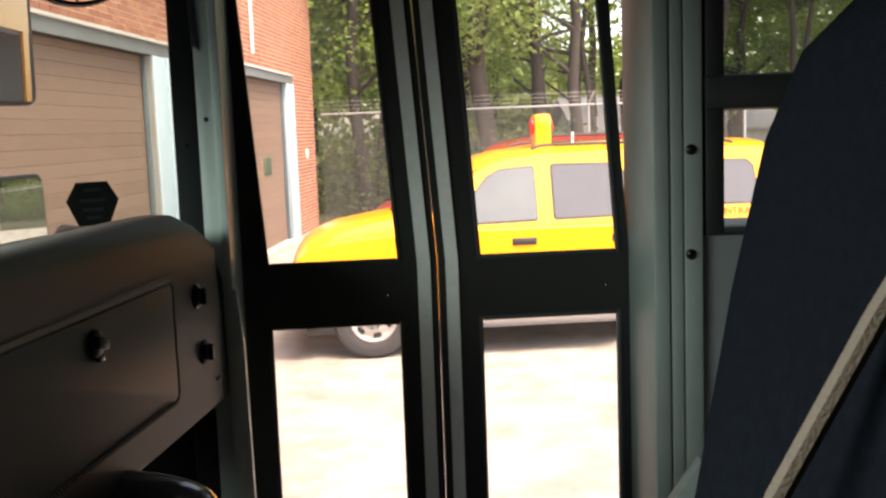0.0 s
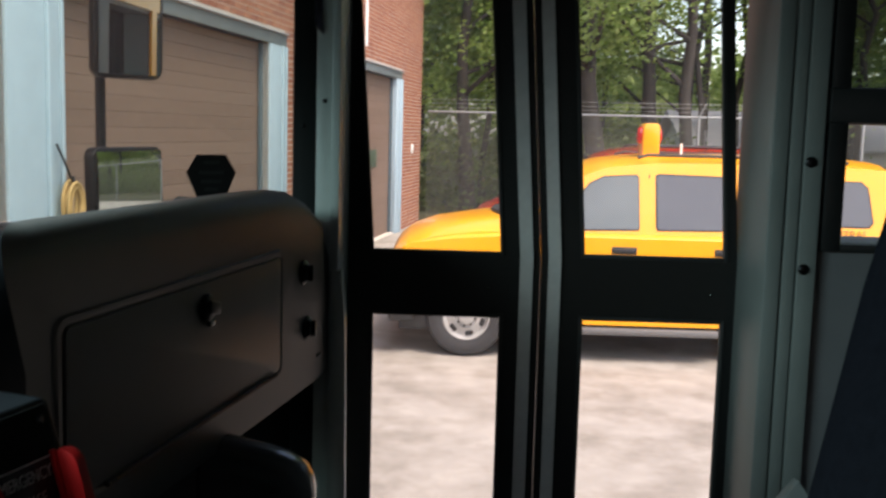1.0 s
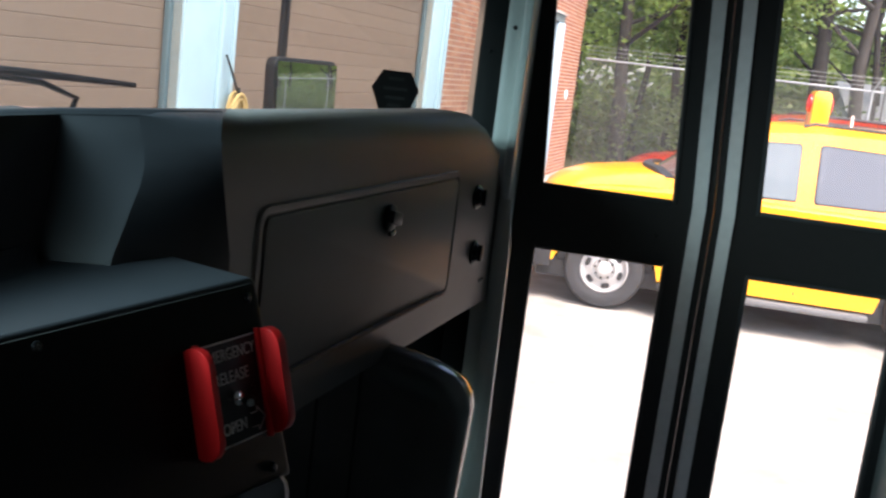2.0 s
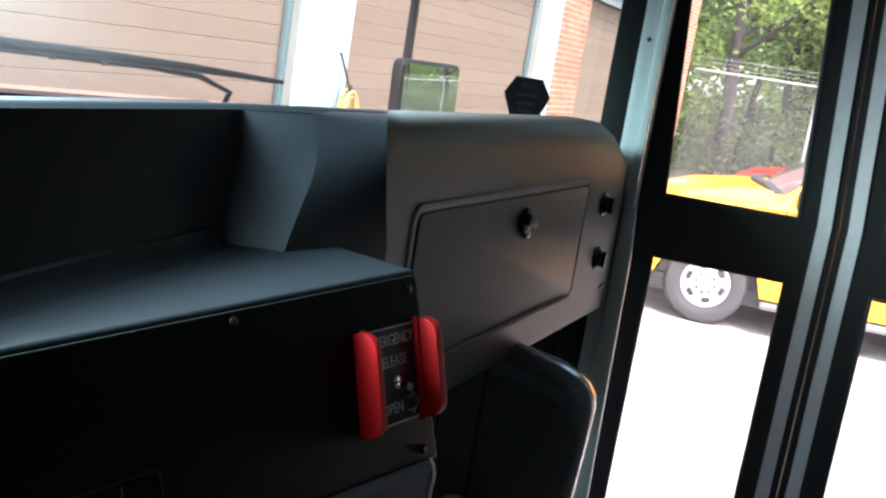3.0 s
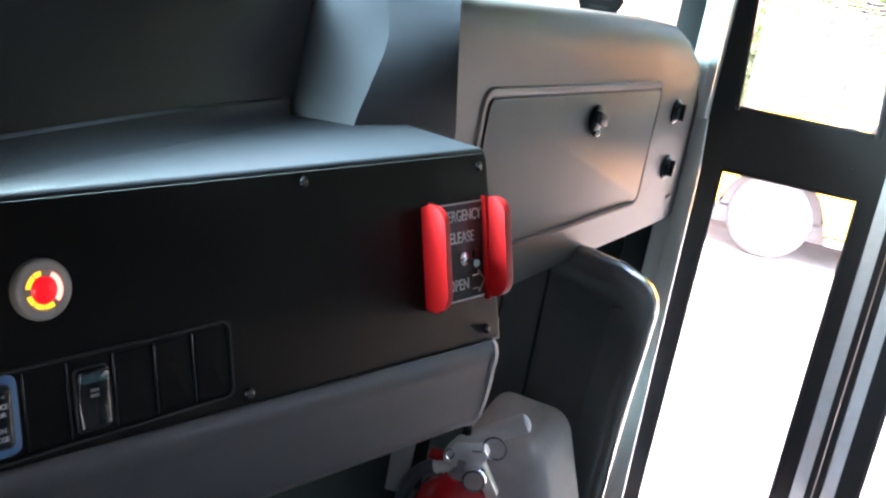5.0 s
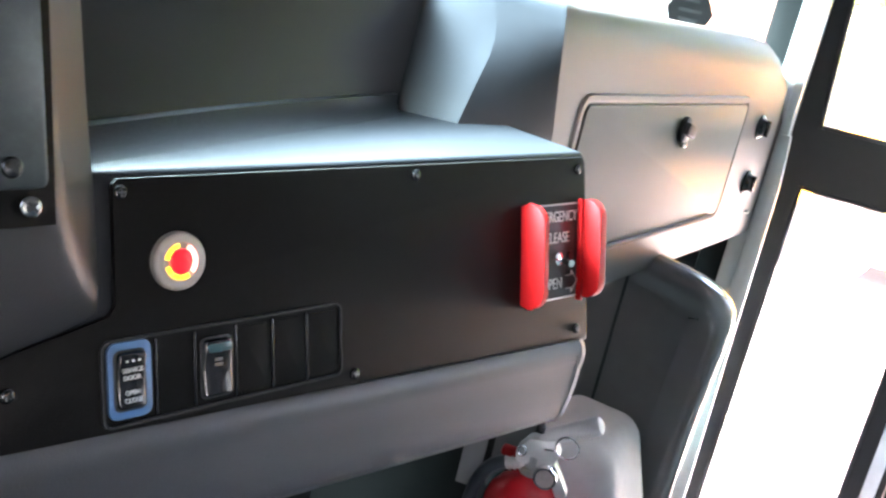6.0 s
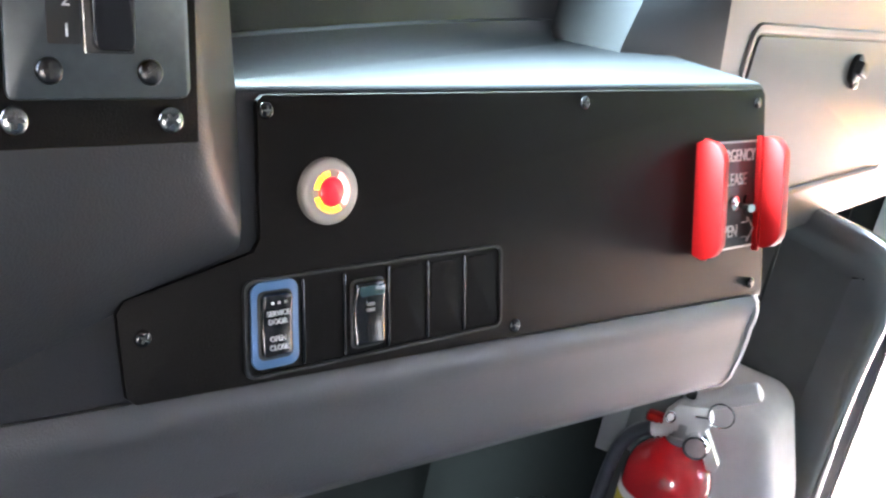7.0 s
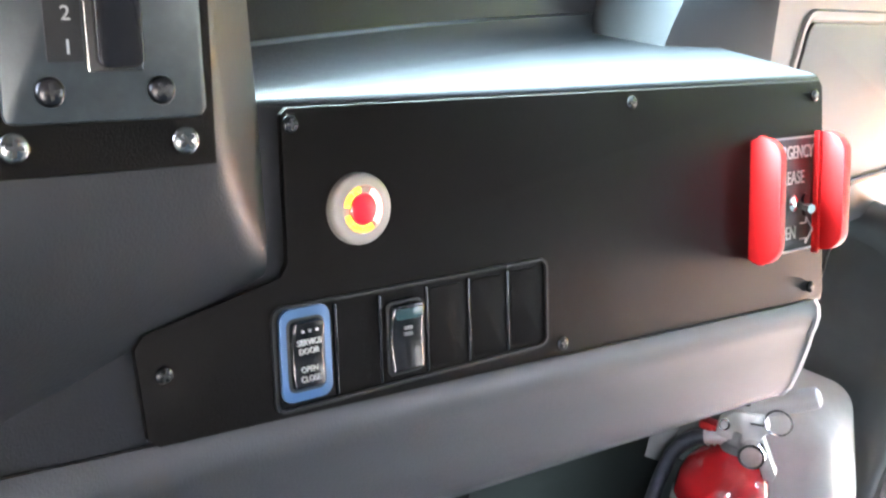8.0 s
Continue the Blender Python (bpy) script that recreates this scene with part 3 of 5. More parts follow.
        part("led_segment", slab(inner + outer, 0.0056, 0.0066, bc, 0), gm, plate)
    # bank of rocker switches in a raised frame
    b = bmesh.new()
    o, i = rrect(-0.0178, 0.1688, -0.1400, -0.0865, 0.006), rrect(-0.0162, 0.1672, -0.1384, -0.0881, 0.005)
    v = [[b.verts.new(pm(x, -y, w).translation) for x, y in L] for L, w in ((o, 0.0016), (o, 0.0036), (i, 0.0036), (i, 0.0016))]
    n = len(o)
    for A, B in zip(v, v[1:]):
        for k in range(n):
            b.faces.new((A[k], A[(k + 1) % n], B[(k + 1) % n], B[k]))
    part("switch_frame", b, EDGE, plate)
    for u in (0.0187, 0.0462, 0.0772, 0.1070, 0.1365):
        part("divider", box(u - 0.001, u + 0.001, -0.137, -0.090, 0.0016, 0.0030, 0.0004, m=PM), GLOSSBLACK, plate)
    for u in (0.092, 0.1218, 0.1515):
        part("blank_cover", slab(rrect(u - 0.0125, u + 0.0125, -0.136, -0.0915, 0.003), 0.0016, 0.0024, PM, 0.0003), PLATE, plate)
    part("blue_bezel", slab(rrect(-0.0140, 0.0150, -0.1352, -0.0883, 0.006), 0.0016, 0.0040, PM, 0.0006), BLUE, plate, "blue bezel round the door switch")
    rocker(plate, 0.0003, 0.1118, 0.0188, 0.0345, ("SERVICE", "DOOR", "", "OPEN", "CLOSE"))
    rocker(plate, 0.0613, 0.1145, 0.0215, 0.0370, ())
    # emergency release: black instruction plate between two red guards
    er = part("release_plate", slab(rrect(0.386, 0.463, -0.1175, -0.0310, 0.003), 0.0016, 0.0034, PM, 0.0005), BLACK, d, "black emergency release plate with white print")
    b = bmesh.new()
    o, i = rrect(0.386, 0.463, -0.1175, -0.0310, 0.003), rrect(0.3875, 0.4615, -0.116, -0.0325, 0.0025)
    v = [[b.verts.new(pm(x, -y, w).translation) for x, y in L] for L, w in ((o, 0.0030), (o, 0.0040), (i, 0.0040), (i, 0.0030))]
    for A, B in zip(v, v[1:]):
        for k in range(len(o)):
            b.faces.new((A[k], A[(k + 1) % len(o)], B[(k + 1) % len(o)], B[k]))
    part("white_border", b, WHITE, er)
    words("EMERGENCY", 0.0140, pm(0.4240, 0.0430, 0.0036), WHITE, er, sx=0.76)
    words("RELEASE", 0.0140, pm(0.4225, 0.0620, 0.0036), WHITE, er, sx=0.80)
    words("OPEN", 0.0140, pm(0.4190, 0.1035, 0.0036), WHITE, er, sx=0.8)
    b = bmesh.new()
    ax, ay = 0.4470, 0.1030
    path = [(-0.008, 0.006), (0.0, 0.006), (0.0, 0.010), (0.009, 0.0), (0.0, -0.010), (0.0, -0.006), (-0.008, -0.006)]
    for (x0, y0), (x1, y1) in zip(path, path[1:]):
        tube([pm(ax + x0, ay - y0, 0.0040).translation, pm(ax + x1, ay - y1, 0.0040).translation], 0.0006, 6, bm=b)
    part("arrow", b, WHITE, er)
    b = lathe([(0.006, 0), (0.006, 0.004), (0.003, 0.005)], 16, pm(0.424, 0.080, 0.0034))
    tube([pm(0.424, 0.080, 0.006).translation, pm(0.418, 0.081, 0.020).translation, pm(0.4155, 0.0815, 0.027).translation], 0.0022, 10, bm=b, radii=[0.0018, 0.0028, 0.0034])
    part("toggle_lever", b, CHROME, er)
    part("toggle_slot", lathe([(0.0045, 0), (0.0045, 0.002), (0.002, 0.0022)], 16, pm(0.445, 0.079, 0.0034)), DARKSTEEL, er)
    part("toggle_screw", lathe([(0.0038, 0), (0.0035, 0.002), (0.001, 0.0025)], 14, pm(0.446, 0.0885, 0.0034)), HINGE, er)
    for u0, u1, name in ((0.3755, 0.3825, "red_guard"), (0.4590, 0.4690, "red_guard")):
        # an upright blade standing out of the plate, its outer corners rounded
        b = slab(rrect(-0.006, 0.0265, -0.1190, -0.0285, 0.0160, 8), u0, u1, PM @ Matrix(((0, 0, 1, 0), (0, 1, 0, 0), (1, 0, 0, 0), (0, 0, 0, 1))), 0.0025, 3)
        gb = part(name, b, RED, er, "red plastic guard blade")
        e = u0 - 0.0034 if u0 > 0.4 else u1
        part("guard_flange", slab(rrect(e, e + 0.0034, -0.1215, -0.0275, 0.0012), 0.0034, 0.0085, PM, 0.0008), RED, gb)
    # shifter: outer black plate, worn inner plate, slot with letters, bolts
    sh = part("shifter_base_plate", slab([(-0.40, 0.195), (-0.0555, 0.195), (-0.058, -0.0125), (-0.40, -0.0130)], 0.0355, 0.0385, PM, 0.0008), PLATE, d, "black shifter base plate")
    inner = part("shifter_plate", slab([(-0.138, 0.185), (-0.063, 0.185), (-0.0625, 0.011), (-0.0645, 0.0078), (-0.068, 0.0070), (-0.1375, 0.0070), (-0.1405, 0.0078), (-0.1415, 0.011)], 0.0385, 0.0415, PM, 0.001), SHIFT, sh, "worn grey metal shifter gate plate")
    part("gate_slot", slab(rrect(-0.1100, -0.0882, 0.0255, 0.175, 0.002), 0.0405, 0.0422, PM, 0.0003), BLACK, sh)
    b = slab(rrect(-0.1068, -0.0888, 0.0268, 0.172, 0.004), 0.0422, 0.0462, PM, 0.0018, 3)
    part("gate_strip", b, GLOSSBLACK, sh)
    part("gate_edge", tube([pp(-0.0884, -0.034, 0.0420), pp(-0.0886, -0.0262, 0.0420), pp(-0.1092, -0.0258, 0.0420), pp(-0.1096, -0.12, 0.0420), pp(-0.1096, -0.172, 0.0420)], 0.0005, 8), STEEL, sh)
    part("letter_strip", slab(rrect(-0.1243, -0.1108, 0.0292, 0.172, 0.001), 0.0412, 0.0419, PM, 0.0), BLACK, sh)
    for t, v in (("1", 0.0344), ("2", 0.0466), ("D", 0.0570), ("D", 0.0665), ("N", 0.0785), ("R", 0.0900)):
        words(t, 0.0076, pm(-0.1165, -v, 0.0420), WHITE, sh)
    part("letter_ring", tube([pp(-0.1165 + 0.0045 * math.cos(radians(a)), -0.0665 + 0.0045 * math.sin(radians(a)), 0.0421) for a in range(0, 360, 20)], 0.0004, 6, True), WHITE, sh)
    for u, v, w, r, mt in ((-0.1245, -0.0185, 0.0415, 0.0056, DARKSTEEL), (-0.0815, -0.0181, 0.0415, 0.0056, DARKSTEEL), (-0.0718, 0.0022, 0.0385, 0.0060, STEEL), (-0.1385, 0.0010, 0.0385, 0.0060, STEEL)):
        screw(sh, pm(u, v, w), r, mt, u * 700)
    return d


def rocker(plate, u, v, w, h, text):
    part("rocker_well", slab(rrect(u - w / 2 - 0.0014, u + w / 2 + 0.0014, -v - h / 2 - 0.0014, -v + h / 2 + 0.0014, 0.004), 0.0036, 0.0043, PM, 0.0003), BLACK, plate)
    sec = []
    for y, z, k in ((-0.5, 0.0046, 0.70), (-0.485, 0.0062, 0.84), (-0.45, 0.0072, 0.95), (-0.2, 0.0062, 1), (0.0, 0.0056, 1), (0.2, 0.0064, 1), (0.42, 0.0084, 0.97), (0.48, 0.0080, 0.86), (0.5, 0.0060, 0.70)):
        sec.append([pm(u + x * w * k, v - y * h, zz).translation for x, zz in ((-0.5, 0.0016), (-0.5, z - 0.0012), (-0.47, z - 0.0004), (-0.40, z), (0.40, z), (0.47, z - 0.0004), (0.5, z - 0.0012), (0.5, 0.0016))])
    r = part("rocker_switch", loft(sec), GLOSSBLACK, plate, "black rocker switch")
    if text:
        for k, t in enumerate(text):
            if t:
                words(t, 0.0040, pm(u, v - 0.0066 + k * 0.0046, (0.0072, 0.0066, 0, 0.0064, 0.0072)[k]), WHITE, r, sx=0.95)
        for x in (-0.004, 0.0, 0.004):
            part("dot", box(-0.0007, 0.0007, -0.0006, 0.0006, 0, 0.0006, m=pm(u + x, v - 0.0125, 0.0080)), WHITE, r)
    else:
        part("lens", slab(rrect(u - 0.009, u + 0.009, -v + 0.0105, -v + 0.0165, 0.002), 0.0074, 0.0088, PM, 0.0006), TEAL, r)
        for k in range(2):
            part("print_bar", box(u - 0.0026, u + 0.0026, -v + 0.0044 - k * 0.0032, -v + 0.0062 - k * 0.0032, 0.0058, 0.0072, m=PM), DIMPRINT, r)
    return r


def extinguisher():
    c = Vector((0.598, 0.733, 0.0))
    e = thing("fire_extinguisher", "red fire extinguisher with white label and black hose below the dash", "fire extinguisher", (c.x, c.y, 1.15))
    R = 0.051
    zt = 1.487
    part("cylinder", lathe([(R * 0.9, 1.15), (R, 1.156), (R, zt - 0.045), (R * 0.97, zt - 0.034), (R * 0.86, zt - 0.020), (R * 0.65, zt - 0.008), (0.020, zt), (0.016, zt + 0.004)], 36, Matrix.Translation(c)), EXTRED, e)
    part("paper_label", lathe([(R + 0.0006, 1.22), (R + 0.0008, 1.221), (R + 0.0008, zt - 0.062), (R - 0.002, zt - 0.061)], 36, Matrix.Translation(c), ring=True), LABEL, e)
    # yellow panel with a black pictogram, wrapped round the side of the label
    b = bmesh.new()
    rows = [[b.verts.new((c.x + (R + k) * math.cos(radians(a)), c.y + (R + k) * math.sin(radians(a)), z)) for a in range(112, 169, 7)] for k, z in ((0.0006, zt - 0.130), (0.0015, zt - 0.129), (0.0015, zt - 0.073), (0.0006, zt - 0.072))]
    for A, B in zip(rows, rows[1:]):
        for k in range(len(A) - 1):
            b.faces.new((A[k], A[k + 1], B[k + 1], B[k]))
    part("label_panel", b, YELLOWPRINT, e, "yellow panel of the paper label")
    for a, z, w in ((150, 0.094, 0.0035), (158, 0.089, 0.0030), (176, 0.090, 0.0070), (198, 0.112, 0.0070), (214, 0.112, 0.0060)):
        q = frame_of(c + Vector((math.cos(radians(a)), math.sin(radians(a)), 0)) * (R + 0.0012) + Vector((0, 0, zt - z)), Vector((-math.sin(radians(a)), math.cos(radians(a)), 0)), Vector((0, 0, 1)), Vector((math.cos(radians(a)), math.sin(radians(a)), 0)))
        part("print_bar", box(-w, w, -0.0042, 0.0042, 0, 0.0012, 0.0003, m=q), BLACK, e)
    part("inspection_tag", poly3([(c.x - 0.053, c.y - 0.012, zt - 0.062), (c.x - 0.024, c.y - 0.054, zt - 0.054), (c.x - 0.024, c.y - 0.056, zt - 0.16), (c.x - 0.055, c.y - 0.014, zt - 0.165)], (-0.0008, -0.0006, 0)), LABEL, e, "white paper inspection tag")
    part("neck", lathe([(0.015, zt), (0.015, zt + 0.012), (0.013, zt + 0.014), (0.013, zt + 0.030), (0.010, zt + 0.031)], 20, Matrix.Translation(c)), ALU, e)
    # the valve head and its levers point to the stepwell
    hd = Vector((0.10, -0.84, 0.0)).normalized()
    side = Vector((-hd.y, hd.x, 0))
    hm = frame_of(c + Vector((0, 0, zt + 0.03)), hd, side, Vector((0, 0, 1)))
    b = poly3([hm @ Vector(p) for p in ((-0.022, -0.012, -0.012), (0.018, -0.012, -0.012), (0.030, -0.012, 0.010), (0.020, -0.012, 0.030), (-0.012, -0.012, 0.022), (-0.024, -0.012, 0.004))], side * 0.024, 0.003)
    part("valve_body", b, CAST, e, "cast metal valve body")
    b = tube([hm @ Vector(p) for p in ((0.002, 0, 0.022), (0.025, 0, 0.038), (0.046, 0, 0.051), (0.060, 0, 0.060), (0.066, 0, 0.0635), (0.0685, 0, 0.065))], 0.011, 16, radii=[0.009, 0.0108, 0.0118, 0.0120, 0.0108, 0.006])
    part("carry_lever", b, LEVERGREY, e, "pale grey carrying lever")
    b = poly3([hm @ Vector(p) for p in ((0.010, -0.008, 0.004), (0.024, -0.008, 0.004), (0.050, -0.008, -0.036), (0.048, -0.008, -0.046), (0.038, -0.008, -0.046))], side * 0.016, 0.002)
    part("lever_pin", lathe([(0.006, 0), (0.006, 0.008), (0.004, 0.010)], 14, hm @ Matrix.Translation((-0.002, -0.006, 0.033))), BLACK, e)
    part("squeeze_lever", b, CAST, e)
    g = hm @ Vector((0.020, -0.018, -0.016))
    gm = frame_of(g, hd, Vector((0, 0, 1)), -side)
    ga = part("gauge", lathe([(0.0145, -0.006), (0.0152, 0.004), (0.0142, 0.007), (0.0115, 0.0072)], 24, gm), CHROME, e, "chrome pressure gauge")
    part("dial", lathe([(0.0115, 0.0068), (0.0115, 0.0076), (0.003, 0.0078)], 24, gm), DIAL, ga)
    ring = [hm @ Vector((0.036 + 0.014 * math.cos(radians(a)), -0.016 - 0.004 * math.sin(radians(a)), 0.028 + 0.016 * math.sin(radians(a)))) for a in range(0, 360, 15)]
    b = tube(ring, 0.0012, 8, True)
    tube([hm @ Vector((0.010, -0.013, 0.016)), hm @ Vector((0.024, -0.016, 0.020))], 0.0012, 8, bm=b)
    part("pull_pin", b, CHROME, e)
    part("hose_fitting", tube([hm @ Vector(p) for p in ((-0.008, 0, -0.012), (-0.020, 0, -0.017), (-0.033, 0, -0.022))], 0.0095, 14), CAST, e)
    for q in (0.35, 0.6, 0.85):
        c0 = hm @ Vector((-0.008, 0, -0.012)).lerp(Vector((-0.033, 0, -0.022)), q)
        c1 = hm @ Vector((-0.008, 0, -0.012)).lerp(Vector((-0.033, 0, -0.022)), q + 0.06)
        part("fitting_ring", tube([c0, c1], 0.0108, 16), LEVERGREY, e)
    key = [(-0.029, 0.0, -0.0205), (-0.040, 0.0, -0.026), (-0.051, 0.001, -0.036), (-0.060, 0.002, -0.052), (-0.066, 0.003, -0.076), (-0.070, 0.003, -0.13), (-0.070, 0.0, -0.24), (-0.064, 0.0, -0.30)]
    bend = []
    for i in range(len(key) - 1):
        p0, p1, p2, p3 = [Vector(key[min(max(j, 0), len(key) - 1)]) for j in (i - 1, i, i + 1, i + 2)]
        for s in (0.0, 0.25, 0.5, 0.75):
            bend.append(0.5 * (2 * p1 + (p2 - p0) * s + (2 * p0 - 5 * p1 + 4 * p2 - p3) * s * s + (3 * p1 - p0 - 3 * p2 + p3) * s ** 3))
    part("hose", tube([hm @ Vector(p) for p in bend], 0.0086, 14), HOSE, e)
    part("hose_clip", box(-0.043, -0.014, -0.006, 0.012, -0.014, -0.003, 0.004, m=hm), RED, e)
    part("seal_ring", tube([hm @ Vector((-0.016 + 0.0050 * math.cos(radians(a)), -0.013, 0.005 + 0.0062 * math.sin(radians(a)))) for a in range(0, 360, 20)], 0.0012, 8, True), CHROME, e)
    # steel strap bracket behind
    b = box(-0.092, -0.064, 0.014, 0.018, -0.080, 0.035, 0.001, m=hm)
    box(-0.072, -0.050, 0.014, 0.018, -0.185, -0.070, 0.001, bm=b, m=hm)
    part("bracket", b, MIDGREY, e, "grey steel mounting bracket")
    return e


def stepwell_guard():
    g = thing("stepwell_guard", "black moulded plastic guard panel with shiny rounded edge by the stepwell", "guard panel", (0.88, 0.70, 0.95))
    pts = [(0.955, 0.87, 1.735), (0.945, 0.82, 1.735), (0.93, 0.76, 1.732), (0.902, 0.68, 1.728), (0.886, 0.632, 1.724), (0.880, 0.604, 1.716), (0.878, 0.585, 1.704), (0.878, 0.574, 1.688), (0.880, 0.570, 1.668), (0.882, 0.572, 1.62), (0.882, 0.577, 1.54), (0.882, 0.582, 1.40), (0.882, 0.585, 1.2), (0.882, 0.585, 0.96)]
    prof = [(-0.0035, 0.062), (-0.0052, 0.050), (-0.0092, 0.038), (-0.0132, 0.028), (-0.0150, 0.019), (-0.0138, 0.0105), (-0.0085, 0.0042), (0.002, 0.0010), (0.014, 0.0), (0.026, 0.0004), (0.034, 0.003), (0.037, 0.008), (0.036, 0.014), (0.006, 0.062)]
    rim = []
    for i, (x, y, z) in enumerate(pts):
        p, q = pts[max(0, i - 1)], pts[min(len(pts) - 1, i + 1)]
        t = Vector((0, q[1] - p[1], q[2] - p[2])).normalized()
        inward = Vector((0, -t.z, t.y))
        rim.append([Vector((x + a, y, z)) + inward * b for a, b in prof])
    part("rolled_edge", loft(rim), GUARDEDGE, g, "shiny rolled edge of the guard")
    secs = []
    for y, x, zt in ((0.87, 0.955, 1.735), (0.82, 0.945, 1.735), (0.76, 0.93, 1.732), (0.68, 0.902, 1.728), (0.632, 0.886, 1.724), (0.604, 0.880, 1.716), (0.585, 0.878, 1.704), (0.575, 0.879, 1.680)):
        zt -= 0.008
        y += 0.006
        secs.append([(x - 0.004, y, zt), (x + 0.008, y, zt), (x + 0.008, y, 0.95), (x - 0.004, y, 0.95)])
    part("panel", loft(secs), GUARD, g)
    # black sheet added to block door light, so the space behind stays dark
    part("kick_panel", box(0.951, 0.963, 0.874, 1.20, 0.95, 1.72, 0.002), BLACK, g, "added black sheet that keeps door light from under the dash")
    for y, x in ((0.80, 0.932), (0.735, 0.915)):
        part("seam", box(x - 0.010, x - 0.004, y - 0.002, y + 0.002, 0.96, 1.70, 0.0006), RUBBER, g)
    return g


def heater_box():
    h = thing("heater_box", "grey vinyl covered heater box on the floor", "heater box", (0.76, 0.70, 0.95))
    part("cover", poly3([(0.662, 0.760, 0.95), (0.662, 0.598, 0.95), (0.662, 0.600, 1.365), (0.662, 0.650, 1.515), (0.662, 0.760, 1.520)], (0.188, 0, 0), 0.028, 6), BOXGREY, h)
    part("clip", box(0.848, 0.854, 0.618, 0.632, 1.24, 1.32, 0.001), STEEL, h)
    return h


def waste_bin():
    cx, cy = 0.486, 0.828
    w = thing("waste_bin", "small black waste bin with crumpled clear plastic liner under the dash", "bin", (cx, cy, 0.95))
    part("tub", lathe([(0.060, 0.95), (0.063, 0.955), (0.076, 1.31), (0.079, 1.32), (0.073, 1.32), (0.057, 0.97), (0.02, 0.965)], 32, Matrix.Translation((cx, cy, 0))), BLACK, w)
    rng = random.Random(3)
    secs = []
    for r, z in ((0.077, 1.24), (0.082, 1.29), (0.083, 1.325), (0.080, 1.345), (0.074, BIN_TOP - 0.043), (0.062, BIN_TOP - 0.028), (0.046, BIN_TOP - 0.014), (0.028, BIN_TOP - 0.004), (0.010, BIN_TOP + 0.001)):
        secs.append([(cx + (r + rng.uniform(-0.005, 0.005)) * math.cos(radians(a)), cy + (r + rng.uniform(-0.005, 0.005)) * math.sin(radians(a)), z + rng.uniform(-0.006, 0.006)) for a in range(0, 360, 9)])
    part("liner", loft(secs), LINER, w, "shiny crumpled clear plastic liner")
    return w


def barrier():
    b = thing("barrier_panel", "grey barrier panel with a pointed top corner", "panel", (1.30, -0.29, 0.95))
    part("panel", poly3([(1.30, -0.222, 1.563), (1.30, -0.165, 1.485), (1.30, -0.165, 0.95), (1.30, -0.42, 0.95), (1.30, -0.42, 1.30)], (0.03, 0, 0), 0.003), MIDGREY, b)
    return b


def seat():
    s = thing("driver_seat", "dark navy cloth high-back driver seat with brown lap belt strap", "seat", (-0.16, -0.05, 0.95))
    secs = []
    for z, w, y in ((1.42, 0.27, 0.265), (1.55, 0.275, 0.25), (1.75, 0.278, 0.225), (1.95, 0.275, 0.200), (2.08, 0.270, 0.178), (2.16, 0.262, 0.160), (2.205, 0.245, 0.145), (2.232, 0.215, 0.125), (2.245, 0.15, 0.09)):
        dpt = 0.13 if z < 2.1 else 0.13 - (z - 2.1) * 0.45
        sec = []
        for a in range(0, 360, 20):
            ca, sa = math.cos(radians(a)), math.sin(radians(a))
            sec.append((-0.135 + w * math.copysign(abs(ca) ** 0.42, ca), y - dpt / 2 - 0.02 + (dpt / 2 + 0.02) * math.copysign(abs(sa) ** 0.42, sa), z))
        secs.append(sec)
    part("backrest", loft(secs), SEATCLOTH, s)
    part("cushion", box(-0.40, 0.13, 0.16, 0.66, 1.28, 1.42, 0.05, 4), SEATCLOTH, s)
    part("pedestal", box(-0.30, 0.04, 0.14, 0.56, 0.95, 1.28, 0.01), BLACK, s)
    part("piping", tube([(-0.105, 0.170, 2.14), (-0.088, 0.184, 2.10), (-0.070, 0.212, 2.03), (-0.050, 0.226, 1.95), (-0.03, 0.25, 1.85)], 0.0045, 8), BELT, s, "brown edge piping of the seat belt")
    return s


def opening_wall(x0, x1, y0, y1, z0, z1, holes, bm=None):
    """An upright wall with rectangular holes (y0, y1, z0, z1), cut as butted blocks."""
    ys = sorted({y0, y1, *[h[0] for h in holes], *[h[1] for h in holes]})
    zs = sorted({z0, z1, *[h[2] for h in holes], *[h[3] for h in holes]})
    b = bmesh.new()
    V = {}

    def vert(x, y, z):
        k = (round(x, 5), round(y, 5), round(z, 5))
        if k not in V:
            V[k] = b.verts.new(k)
        return V[k]

    def solid(i, j):
        if not (0 <= i < len(ys) - 1 and 0 <= j < len(zs) - 1):
            return False
        cy, cz = (ys[i] + ys[i + 1]) / 2, (zs[j] + zs[j + 1]) / 2
        return not any(h[0] < cy < h[1] and h[2] < cz < h[3] for h in holes)
    for i in range(len(ys) - 1):
        for j in range(len(zs) - 1):
            if not solid(i, j):
                continue
            a, c, e, f = ys[i], ys[i + 1], zs[j], zs[j + 1]
            b.faces.new([vert(x0, a, e), vert(x0, c, e), vert(x0, c, f), vert(x0, a, f)])
            b.faces.new([vert(x1, a, e), vert(x1, a, f), vert(x1, c, f), vert(x1, c, e)])
            for ok, q in ((solid(i - 1, j), ((a, e), (a, f))), (solid(i + 1, j), ((c, e), (c, f))), (solid(i, j - 1), ((a, e), (c, e))), (solid(i, j + 1), ((a, f), (c, f)))):
                if not ok:
                    (p, q1), (r, s) = q
                    b.faces.new([vert(x0, p, q1), vert(x1, p, q1), vert(x1, r, s), vert(x0, r, s)])
    return merge(b, bm)


LEAN = 0.065         # the door slopes a little forward above the belt line
BELT_Z = 1.91


